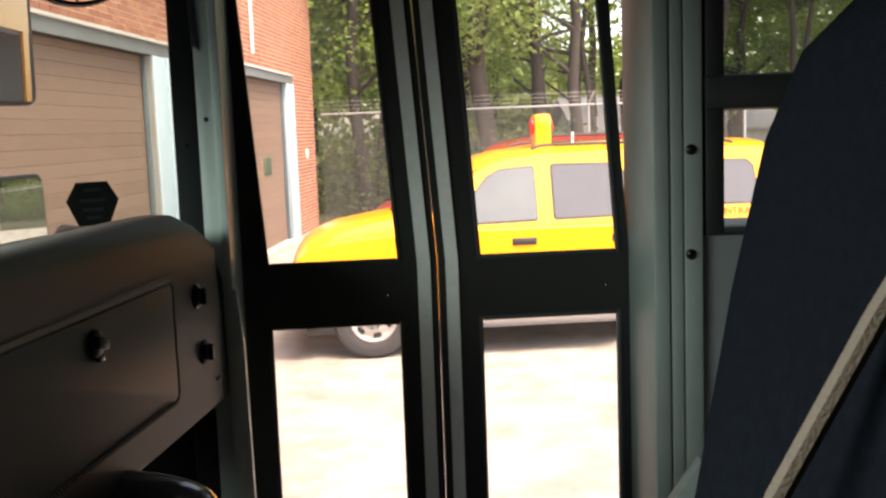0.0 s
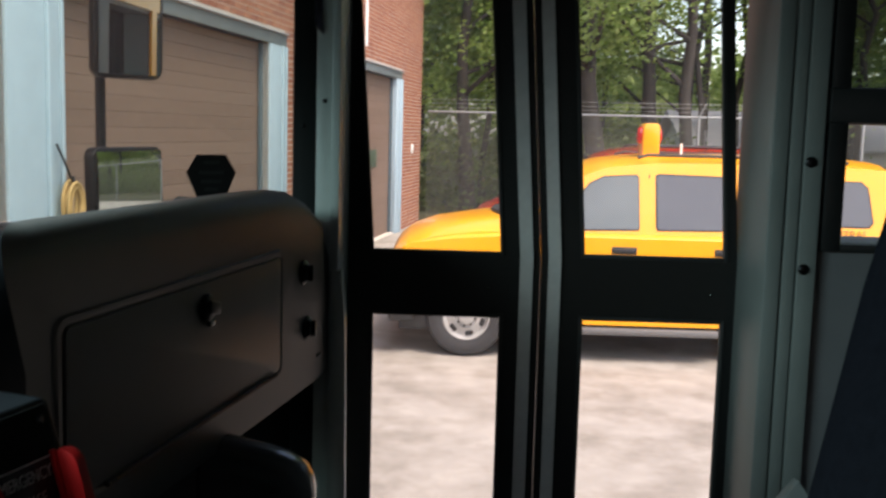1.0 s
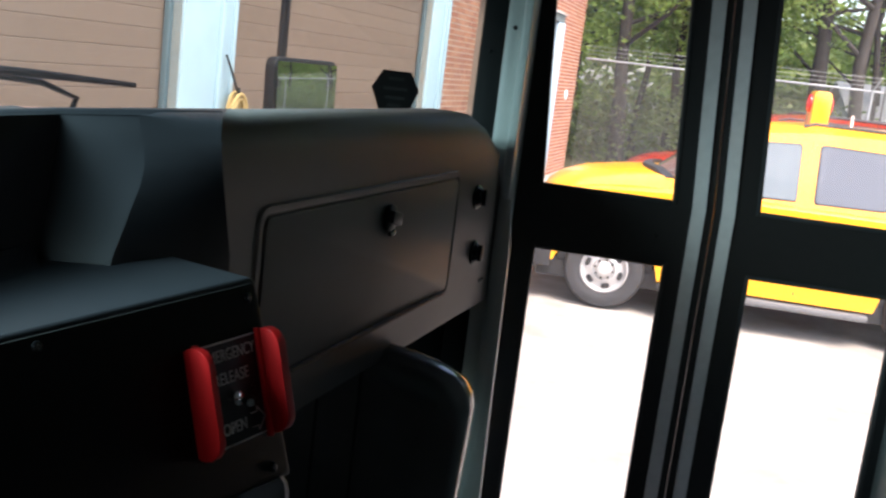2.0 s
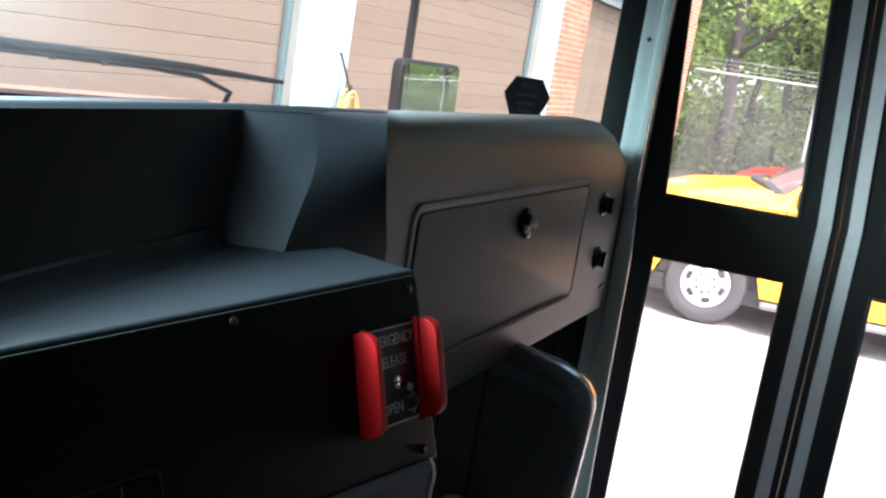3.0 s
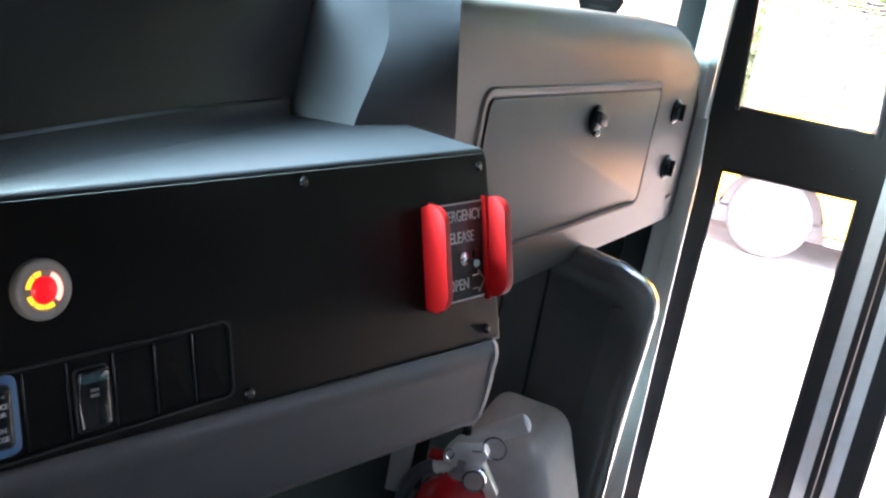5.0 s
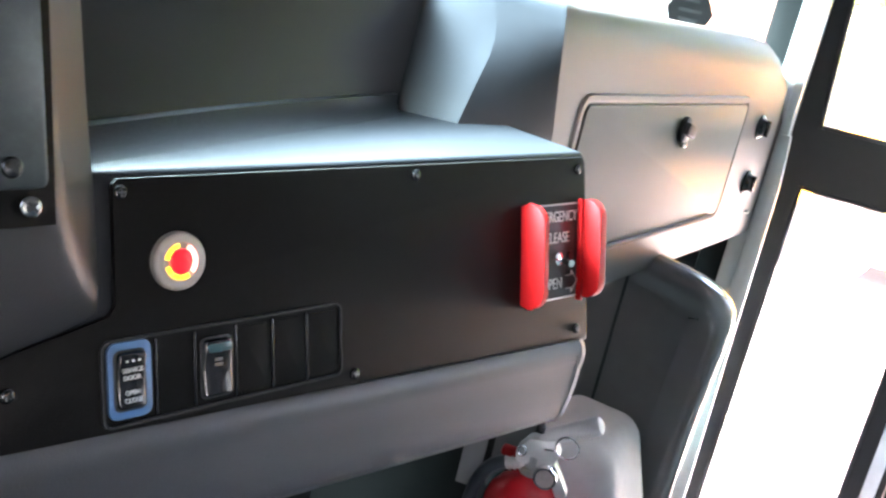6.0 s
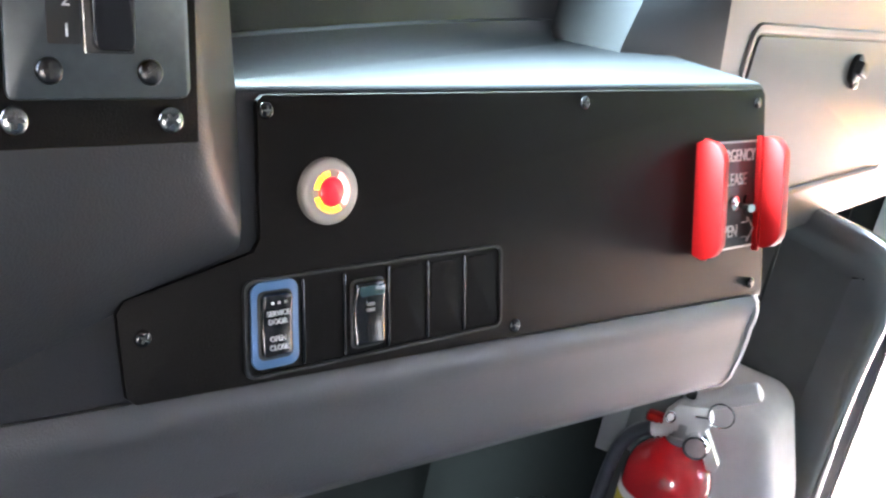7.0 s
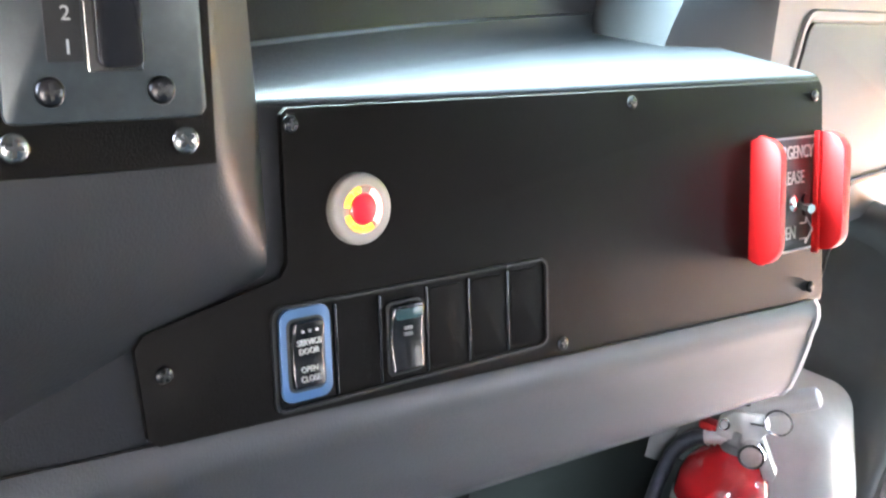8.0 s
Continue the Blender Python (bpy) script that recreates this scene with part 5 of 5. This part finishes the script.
    for s in np.linspace(0.04, 0.96, 11):
        row = []
        for v, z in ((-0.13, 1.25), (-0.36, 1.46), (-0.60, 1.665), (-0.75, 1.77)):
            sx = side_x(z)
            row.append((x + sx + (W - 2 * sx) * s, y(v + bow(v) * math.sin(math.pi * s)), z))
        rows.append([(a, q + 0.014, r + 0.012) for a, q, r in row] + [(a, q, r - 0.01) for a, q, r in row[::-1]])
    b = loft(rows)
    part("windscreen", b, TINT, c)
    rows = []
    for s in np.linspace(0.07, 0.93, 13):
        k = math.sin(math.pi * s)
        zc = 1.285 + 0.085 * min(1.0, k * 1.6)
        f, r = -0.13 + 0.25 * k, -0.22 + 0.24 * k
        rows.append([(x + W * s, y(f), zc + 0.004), (x + W * s, y(f - 0.01), zc + 0.02), (x + W * s, y(r), zc + 0.03), (x + W * s, y(r), zc - 0.02), (x + W * s, y(f), zc - 0.02)])
    part("cowl", loft(rows), TRIMBLACK, c, "black wiper cowl")
    # shut lines, sill, running board, handles, mirror
    for v0, z0, v1, z1 in ((-0.22, 1.22, -0.24, 0.42), (-1.36, 1.80, -1.385, 0.42), (-2.31, 1.80, -2.28, 0.95), (-2.28, 0.95, -2.10, 0.80)):
        P = [Vector((x + (side_x(z) if z > 1.22 else 0.0) - 0.004, y(v), z)) for v, z in ((v0 - 0.006, z0), (v0 + 0.006, z0), (v1 + 0.006, z1), (v1 - 0.006, z1))]
        part("shut_line", poly3(P, (0.02, 0, 0)), TRIMBLACK, c, smooth=False)
    part("running_board", box(x - 0.06, x + 0.12, y(-2.06), y(-0.16), 0.27, 0.335, 0.02), BOARDGREY, c, "grey running board")
    part("underbody", box(x + 0.12, x + W - 0.12, y(-3.6), y(1.0), 0.24, 0.44, 0.02), TRIMBLACK, c)
    b = box(x - 0.012, x + W + 0.012, y(1.00), y(1.25), 0.40, 0.72, 0.06, 3)
    box(x - 0.012, x + W + 0.012, y(0.86), y(1.10), 0.34, 0.70, 0.03, 2, bm=b)
    part("front_bumper", b, TRIMBLACK, c, "dark grey plastic front bumper")
    part("rear_bumper", box(x + 0.02, x + W - 0.02, y(-3.92), y(-3.74), 0.45, 0.72, 0.05, 3), paint, c)
    for v in (-1.13, -2.10):
        b = box(x - 0.030, x - 0.006, y(v - 0.10), y(v + 0.10), 1.065, 1.10, 0.008)
        box(x - 0.008, x + 0.01, y(v - 0.12), y(v + 0.12), 1.045, 1.115, 0.01, bm=b)
        part("door_handle", b, TRIMBLACK, c)
    part("door_mirror", box(x - 0.21, x - 0.02, y(-0.44), y(-0.28), 1.225, 1.43, 0.05, 4), TRIMBLACK, c)
    part("mirror_stalk", box(x - 0.06, x + 0.10, y(-0.40), y(-0.33), 1.23, 1.29, 0.015), TRIMBLACK, c)
    part("headlight", box(x - 0.004, x + 0.28, y(0.99), y(1.11), 0.84, 0.965, 0.03, 3), HEADLAMP, c, "clear headlight")
    for v in (fy, ry):
        part("arch_liner", poly3([(x + 0.12, y(yy), zz) for yy, zz in arch(v, 0.46, 0.36, 0, 180)], (0.25, 0, 0)), TRIMBLACK, c)
        wheel("wheel", c, x + 0.035, y(v))
    for s in (0.22, 1.78):
        part("roof_rail", tube([(x + s, y(-1.25), 1.955), (x + s, y(-1.35), 1.985), (x + s, y(-3.1), 1.985), (x + s, y(-3.25), 1.95)], 0.014, 8), TRIMBLACK, c)
    if lettering:
        words("CENTRAL", 0.105, Matrix(((0, 0.233, -1, x + 0.036), (-1, 0, 0, y(-3.20)), (0, 0.97, 0, 1.285), (0, 0, 0, 1))), CARPRINT, c, sx=0.95)
        part("plain_badge", box(x - 0.003, x + 0.01, y(-0.62), y(-0.32), 0.745, 0.775, 0.003), BARYEL, c)
    if lamps:
        b = slab(rrect(-0.080, 0.080, 0.0, 0.36, 0.04, 5), -0.14, 0.14, Matrix(((0, 0, 1, x + 0.62), (1, 0, 0, y(-1.42)), (0, 1, 0, 1.93), (0, 0, 0, 1))), 0.012)
        lb = part("roof_lamp_housing", b, YELLOW, c, "orange roof lamp housing")
        for s in (-1, 1):
            part("red_lamp", lathe([(0.085, 0.0), (0.085, 0.02), (0.06, 0.035), (0.02, 0.04)], 24, Matrix.Translation((x + 0.62, y(-1.42 + s * 0.08), 2.17)) @ pose(0, 0, 0, -90 * s, 0, 0)), REDLENS, lb)
        part("aerial", tube([(x + 0.9, y(-2.05), 1.95), (x + 0.9, y(-2.05), 2.62)], 0.006, 6), TRIMBLACK, c)
        part("aerial", tube([(x + 0.9, y(-1.80), 1.95), (x + 0.9, y(-1.80), 2.10)], 0.012, 6), LABEL, c)
    return c


CARPRINT = mat("brown_lettering", (0.20, 0.075, 0.012), 0.5, 0, 0.1, 30, 0)
BARYEL = mat("faded_badge", (0.62, 0.34, 0.16), 0.5, 0, 0.1, 30, 0)

# building frame: s along the front, out towards the yard
G0 = Vector((12.862, 2.911, 0))
GU, GW = Vector((0.9913, -0.1316, 0)), Vector((-0.1316, -0.9913, 0))
GM = frame_of(G0, GU, Vector((0, 0, 1)), GW)
DOORS = [(-11.0, -6.10), (-5.33, -0.28), (1.85, 7.80)]
CORNER = 10.7
HEAD = 3.22


def garage():
    g = thing("garage_building", "red brick garage with brown sectional doors and pale blue posts", "building", tuple(G0))
    # wall core behind the bricks, openings left free
    b = bmesh.new()
    for s0, s1 in ((-14.0, -11.0), (-6.10, -5.33), (-0.28, 1.85), (7.80, CORNER)):
        box(s0, s1, 0, HEAD, -0.5, -0.006, bm=b, m=GM)
    box(-14.0, CORNER, HEAD, 6.2, -0.5, -0.006, bm=b, m=GM)
    box(CORNER - 0.4, CORNER, 0, 6.2, -8, -0.5, bm=b, m=GM)
    part("wall", b, MORTAR, g, smooth=False)
    part("roof", box(-14.2, CORNER + 0.2, 6.2, 6.35, -8, 0.15, m=GM), HOUSER, g)
    for k, (s0, s1) in enumerate(DOORS):
        d = part("garage_door", box(s0, s1, 0, HEAD, -0.24, -0.17, m=GM), DOORTAN, g, "brown sectional garage door")
        n = 22
        h = HEAD / n
        for i in range(n + 1):
            z = i * h - 0.08
            # each board laps the one below, with a rounded lower edge
            pr = [(z + 0.003, -0.17), (z + 0.0008, -0.1435), (z + 0.005, -0.140), (z + h - 0.005, -0.140), (z + h - 0.0008, -0.1435), (z + h - 0.0008, -0.17)]
            pr = [(min(max(zz, 0.0), HEAD), w) for zz, w in pr]
            part("plank", loft([[GM @ Vector((s, zz, w)) for zz, w in pr] for s in (s0 + 0.01, s1 - 0.01)]), DOORTAN, d)
        part("threshold", box(s0, s1, 0.0, 0.03, -0.16, -0.02, m=GM), MORTAR, d)
    for s, e in ((-6.10, -5.33), (-0.28, 0.40), (7.80, 8.35)):
        p = part("door_post", box(s, e, 0, HEAD, -0.16, 0.02, 0.012, m=GM), BLUEPOST, g, "pale blue painted steel door post")
        k = s + (e - s) * 0.66
        part("post_rib", box(k, k + 0.05, 0, HEAD, 0.02, 0.05, 0.006, m=GM), BLUEPOST, p)
        part("post_flange", box(e - 0.05, e, 0, HEAD, 0.02, 0.035, 0.004, m=GM), BLUEPOST, p)
        part("stop_strip", box(s - 0.05, s, 0, HEAD, -0.13, -0.08, 0.004, m=GM), FASCIABLUE, p)
    for s0, s1 in ((-11.0, 0.40), (1.80, 8.35)):
        part("lintel", box(s0, s1, HEAD, HEAD + 0.15, -0.16, 0.015, 0.01, m=GM), LINTEL, g, "weathered grey steel lintel")
        part("drip_edge", box(s0, s1, HEAD + 0.15, HEAD + 0.172, -0.012, 0.06, 0.004, m=GM), HOUSER, g)
    part("conduit", tube([GM @ Vector(p) for p in ((4.9, 3.62, 0.03), (4.9, 5.0, 0.03), (4.9, 6.2, 0.03))], 0.03, 8), LABEL, g)
    part("round_sign", lathe([(0.11, 0), (0.11, 0.02), (0.09, 0.03)], 24, GM @ Matrix.Translation((9.6, 1.75, 0.0))), LABEL, g)
    part("door_plaque", slab(rrect(-0.30, 0.30, -0.17, 0.17, 0.03), 0.0, 0.02, GM @ Matrix.Translation((6.3, 1.60, -0.14)), 0.004), PLAQUE, g, "dark green plaque on the garage door")
    return g


def bricks(g):
    """Running bond; the pier between the doors as single bricks, the rest joined."""
    L, H, J = 0.200, 0.062, 0.014
    rng = random.Random(4)
    base = bmesh.new()
    box(-L / 2, L / 2, 0, H, -0.03, 0.0, bm=base)
    me = bpy.data.meshes.new("brick")
    base.to_mesh(me)
    base.free()
    me.materials.append(BRICK)
    wall = [o for o in g.children if o.name.startswith("wall")][0]
    verts, faces, count = [], [], 0
    solid = [(-14.0, -11.0), (0.40, 1.85), (8.35, CORNER)]
    row = 0
    z = 0.02
    while z < 6.1:
        off = (row % 2) * (L + J) / 2
        runs = solid if z < HEAD + 0.18 else [(-12.0, CORNER)]
        for s0, s1 in runs:
            s = s0 + (off if off else 0)
            if off:
                spans = [(s0, s0 + off - J)]
            else:
                spans = []
            while s < s1 - 0.04:
                spans.append((s, min(s + L, s1)))
                s += L + J
            for a, c in spans:
                if c - a < 0.03:
                    continue
                w = rng.uniform(-0.003, 0.004)
                near = 0.40 <= a and c <= 1.851 and 1.25 < z < 3.2 and c - a > L - 0.001 and count < 290
                if near:
                    o = new("brick", me)
                    o.matrix_world = GM @ Matrix.Translation(((a + c) / 2, z, w))
                    o.parent = wall
                    o.matrix_parent_inverse = wall.matrix_world.inverted()
                    count += 1
                else:
                    k = len(verts)
                    for q in ((a, z, -0.03), (c, z, -0.03), (c, z + H, -0.03), (a, z + H, -0.03), (a, z, w), (c, z, w), (c, z + H, w), (a, z + H, w)):
                        verts.append(GM @ Vector(q))
                    for f in ((4, 5, 6, 7), (0, 4, 7, 3), (1, 2, 6, 5), (3, 7, 6, 2), (0, 1, 5, 4)):
                        faces.append([k + i for i in f])
        z += H + J
        row += 1
    m2 = bpy.data.meshes.new("brickwork")
    m2.from_pydata([tuple(v) for v in verts], [], faces)
    m2.materials.append(BRICK)
    o = new("brickwork", m2)
    o["kind"] = "stuff"
    o.parent = wall
    o.matrix_parent_inverse = wall.matrix_world.inverted()


def fence():
    f = thing("chain_link_fence", "galvanised chain-link fence with barbed wire on top", "fence", (21, -6, 0))
    A, B = Vector((23.4, 1.35, 0)), Vector((19.4, -26.0, 0))
    d = (B - A)
    n = int(d.length / 3.05)
    top = 2.62
    u = d.normalized()
    for i in range(8):
        p = A + u * (0.875 * d.length / n + 3.5 * i)
        b = tube([p, p + Vector((0, 0, top + 0.02))], 0.036, 10)
        tube([p + Vector((0, 0, top)), p + Vector((-0.14, -0.12, top + 0.30))], 0.020, 8, bm=b)
        part("post", b, GALV, f)
    part("top_rail", tube([A + Vector((0, 0, top)), B + Vector((0, 0, top))], 0.026, 8), GALV, f)
    for k in range(3):
        b = tube([A + Vector((-0.05 - 0.045 * k, 0, top + 0.10 + 0.09 * k)), B + Vector((-0.05 - 0.045 * k, 0, top + 0.10 + 0.09 * k))], 0.0042, 5)
        part("barbed_wire", b, GALV, f)
    b = bmesh.new()
    L = d.length
    u = d.normalized()
    step = 0.075
    verts, faces = [], []
    r = 0.0031
    nrm = Vector((u.y, -u.x, 0))
    k = -top
    while k < L:
        for sgn in (1, -1):
            s0, s1, z0, z1 = k, k + top, 0.0, top
            if s0 < 0:
                z0 = -s0
                s0 = 0
            if s1 > L:
                z1 = top - (s1 - L)
                s1 = L
            if z1 - z0 < 0.05:
                continue
            if sgn < 0:
                p, q = (s0, top - z0), (s1, top - z1)
            else:
                p, q = (s0, z0), (s1, z1)
            P, Q = A + u * p[0] + Vector((0, 0, p[1])), A + u * q[0] + Vector((0, 0, q[1]))
            w = (Q - P).normalized().cross(nrm) * r
            i = len(verts)
            for a in (P, Q):
                verts += [a + w, a + nrm * r - w, a - nrm * r - w]
            faces += [(i, i + 3, i + 4, i + 1), (i + 1, i + 4, i + 5, i + 2), (i + 2, i + 5, i + 3, i)]
        k += step
    b.free()
    me = bpy.data.meshes.new("wire_mesh")
    me.from_pydata([tuple(v) for v in verts], [], faces)
    me.materials.append(LINK)
    o = new("wire_mesh", me)
    o["kind"] = "stuff"
    o.parent = f
    o.matrix_parent_inverse = f.matrix_world.inverted()


def leaf_mesh(name, clumps, per, spread, size, material, rng, parent):
    """Many small bent leaves in clumps."""
    verts, faces = [], []
    for c, rad in clumps:
        for _ in range(per):
            p = c + Vector((rng.gauss(0, rad), rng.gauss(0, rad), rng.gauss(0, rad * 0.6)))
            a = Vector((rng.gauss(0, 1), rng.gauss(0, 1), rng.gauss(0, 0.5))).normalized()
            bb = a.cross(Vector((rng.gauss(0, 1), rng.gauss(0, 1), rng.gauss(0, 1)))).normalized()
            s = size * rng.uniform(0.6, 1.3)
            nn = a.cross(bb) * s * 0.18
            i = len(verts)
            verts += [p - a * s * 0.6, p + bb * s * 0.34 + nn, p + a * s * 0.6, p - bb * s * 0.34 + nn]
            faces.append((i, i + 1, i + 2, i + 3))
    me = bpy.data.meshes.new(name)
    me.from_pydata([tuple(v) for v in verts], [], faces)
    me.materials.append(material)
    ob = new(name, me)
    if parent:
        ob.parent = parent
    return ob


def tree(seed, h, r, label, material, crown_from=0.35, per=270):
    rng = random.Random(seed)
    t = tagged(new("tree"), label, "tree", "trees behind the fence")
    b = bmesh.new()
    pts = [Vector((rng.gauss(0, 0.045) * i, rng.gauss(0, 0.045) * i, h * i / 8)) for i in range(9)]
    pts[0] = Vector((0, 0, -0.1))
    tube(pts, r, 10, bm=b, radii=[r * (1.25 if i == 0 else 1 - 0.095 * i) for i in range(9)])
    clumps = []
    for k in range(13):
        f = crown_from + (1 - crown_from) * (k + rng.random()) / 13
        i = min(7, int(f * 8))
        p = pts[i].lerp(pts[i + 1], f * 8 - i)
        a = rng.uniform(0, 2 * math.pi)
        ln = h * rng.uniform(0.16, 0.30) * (1.15 - f * 0.6)
        e = p + Vector((math.cos(a) * ln, math.sin(a) * ln, ln * rng.uniform(0.3, 0.9)))
        mid = p.lerp(e, 0.5) + Vector((0, 0, -0.06 * ln))
        tube([p, mid, e], 0.05, 6, bm=b, radii=[r * 0.38 * (1.1 - f * 0.6), r * 0.24 * (1.1 - f * 0.6), r * 0.08])
        for q in (0.55, 0.8, 1.0, 1.12):
            c = p.lerp(e, q) + Vector((rng.gauss(0, 0.25), rng.gauss(0, 0.25), rng.gauss(0, 0.2)))
            clumps.append((c, rng.uniform(0.35, 0.75)))
    part("trunk", b, BARK, t)
    leaf_mesh("crown", clumps, per, 0, 0.135, material, rng, t)
    return t


def woods():
    kinds = [tree(11, 11.5, 0.20, "tall broadleaf tree with thin fresh green crown", LEAF, 0.20), tree(23, 13, 0.23, "tall dark trunked tree with leafy crown", LEAF, 0.25), tree(37, 9, 0.17, "slender young tree with light green leaves", LEAF, 0.2), tree(41, 12, 0.24, "broadleaf tree with dense mid green crown", LEAFMID, 0.2)]
    thin = tree(53, 10, 0.10, "thin bare stemmed tree with a small high crown", LEAF, 0.55)
    sparse = tree(61, 13, 0.19, "tall tree with sparse spring leaves against the sky", LEAF, 0.22, 95)
    sparse_placed = False
    leaning = False
    rng = random.Random(8)
    spots = []
    for k in range(46):
        x = 26.0 + 3.4 * (k % 5) + rng.uniform(-1.2, 1.2)
        y = 7.0 - 1.15 * k + rng.uniform(-0.9, 0.9)
        if y > -7 or k % 2 == 0:
            spots.append((x, y))
    spots += [(25.2 + 1.3 * (k % 3), 7.5 - 1.7 * k) for k in range(8)]
    for i, (x, y) in enumerate(spots):
        base = kinds[i % 4]
        m = pose(x, y, 0, 0, 0, rng.uniform(0, 360))
        if i >= 4 and -0.29 < y / x < -0.135:
            if sparse_placed:
                k = rng.uniform(0.8, 1.15)
                copy_thing(sparse, m).scale = (k, k, k)
            else:
                sparse.matrix_basis = m
                sparse_placed = True
            continue
        if i >= 4 and abs(y - 0.2) < 1.1:
            if leaning:
                continue
            leaning = True
            m = pose(25.6, 0.35, 0, 3, 0, 200)
        if i < 4:
            kinds[i].matrix_basis = m
        else:
            c = copy_thing(base, m)
            k = rng.uniform(0.85, 1.2)
            c.scale = (k, k, k)
    for k in range(15):
        m = pose(rng.uniform(24.6, 33), 6.0 - 1.7 * k + rng.uniform(-0.8, 0.8), 0, 0, 0, rng.uniform(0, 360))
        if k == 0:
            thin.matrix_basis = m
        else:
            c = copy_thing(thin, m)
            s = rng.uniform(0.8, 1.5)
            c.scale = (s, s, s)
    # undergrowth and the far wood edge
    clumps = []
    for k in range(520):
        y = rng.uniform(-34, 9)
        low = 0.35 if -13 < y < -5.2 else 1.0
        clumps.append((Vector((rng.uniform(24.5, 31), y, rng.uniform(0.1, 1.7) ** 1.2 * low)), rng.uniform(0.35, 0.7) * (0.6 if low < 1 else 1.0)))
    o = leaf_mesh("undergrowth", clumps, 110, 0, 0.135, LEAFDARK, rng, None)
    tagged(o, "dense undergrowth behind the fence, its green darkened as shade", "bushes", kind="stuff")
    clumps = []
    for k in range(1150):
        yy = rng.uniform(-75, 35)
        tall = 5.5 if -15.5 < yy < -6.5 else 10.5
        clumps.append((Vector((rng.uniform(46, 58), yy, rng.uniform(0, 1) ** 1.25 * tall)), rng.uniform(0.7, 1.2)))
    o = leaf_mesh("far_wood", clumps, 80, 0, 0.5, LEAFMID, rng, None)
    tagged(o, "far edge of the wood in mid green leaf", "trees", kind="stuff")


def house():
    h = thing("house", "low pale sided house with grey roof beyond the fence", "house", (40, -11, 0))
    part("wall", box(38, 44, -15.5, -8.0, 0, 1.75), HOUSEW, h)
    b = poly3([(37.6, -16, 1.75), (37.6, -7.6, 1.75), (41, -7.6, 3.15), (41, -16, 3.15)], (0, 0, 0.12))
    poly3([(44.4, -16, 1.75), (44.4, -7.6, 1.75), (41, -7.6, 3.15), (41, -16, 3.15)], (0, 0, 0.12), bm=b)
    part("roof", b, HOUSER, h)
    for y in (-8.1, -15.5):
        part("gable", poly3([(37.8, y, 1.75), (44.2, y, 1.75), (41, y, 3.05)], (0, 0.1, 0)), HOUSEW, h)
    for y in (-13.5, -10.0):
        part("window", box(37.95, 38.02, y - 0.5, y + 0.5, 0.7, 1.5, 0.01), TINT, h)


def ground():
    b = bmesh.new()
    n = 60
    g = [[b.verts.new((-200 + 400 * i / n, -200 + 400 * j / n, 0)) for j in range(n + 1)] for i in range(n + 1)]
    for i in range(n):
        for j in range(n):
            b.faces.new((g[i][j], g[i + 1][j], g[i + 1][j + 1], g[i][j + 1]))
    tagged(link("ground", b, CONCRETE), "pale worn concrete yard with stains and cracks", "ground", kind="structure")

    # leaf litter under the trees beyond the fence
    b = bmesh.new()
    rng = random.Random(5)
    nx, ny = 30, 60
    g = []
    for i in range(nx + 1):
        row = []
        for j in range(ny + 1):
            yy = -90 + 160 * j / ny
            x0 = 23.6 + 0.146 * (max(min(yy, 1.35), -26.0) - 1.35)
            z = 0.02 if i == 0 else 0.05 + rng.uniform(0, 0.12)
            row.append(b.verts.new((x0 + 60 * (i / nx) ** 1.4, yy, z)))
        g.append(row)
    for i in range(nx):
        for j in range(ny):
            b.faces.new((g[i][j], g[i + 1][j], g[i + 1][j + 1], g[i][j + 1]))
    tagged(link("ground_woodland", b, LITTER), "dark leaf litter and low growth under the trees", "ground", kind="structure")


ground()
bus_shell()
door_leaf(0.612, 0.2245, 0.567, 0.296, (0.239, 0.265), "black framed front leaf of the closed bus door")
door_leaf(0.2215, -0.168, 0.143, -0.150, (0.183, 0.208), "black framed rear leaf of the closed bus door")
side_window()
dashboard()
stepwell_guard()
heater_box()
extinguisher()
waste_bin()
barrier()
seat()
decal()
wiper()
fan()
pull_strap()
mirrors()
suv(9.10, 0.0, YELLOW, "yellow utility car with tinted windows and orange roof lamp", True, True)
suv(11.75, -0.5, CARRED, "red utility car parked beyond the yellow one").scale = (1, 0.88, 1.03)
fence()
house()
woods()
rope_coil()
bricks(garage())
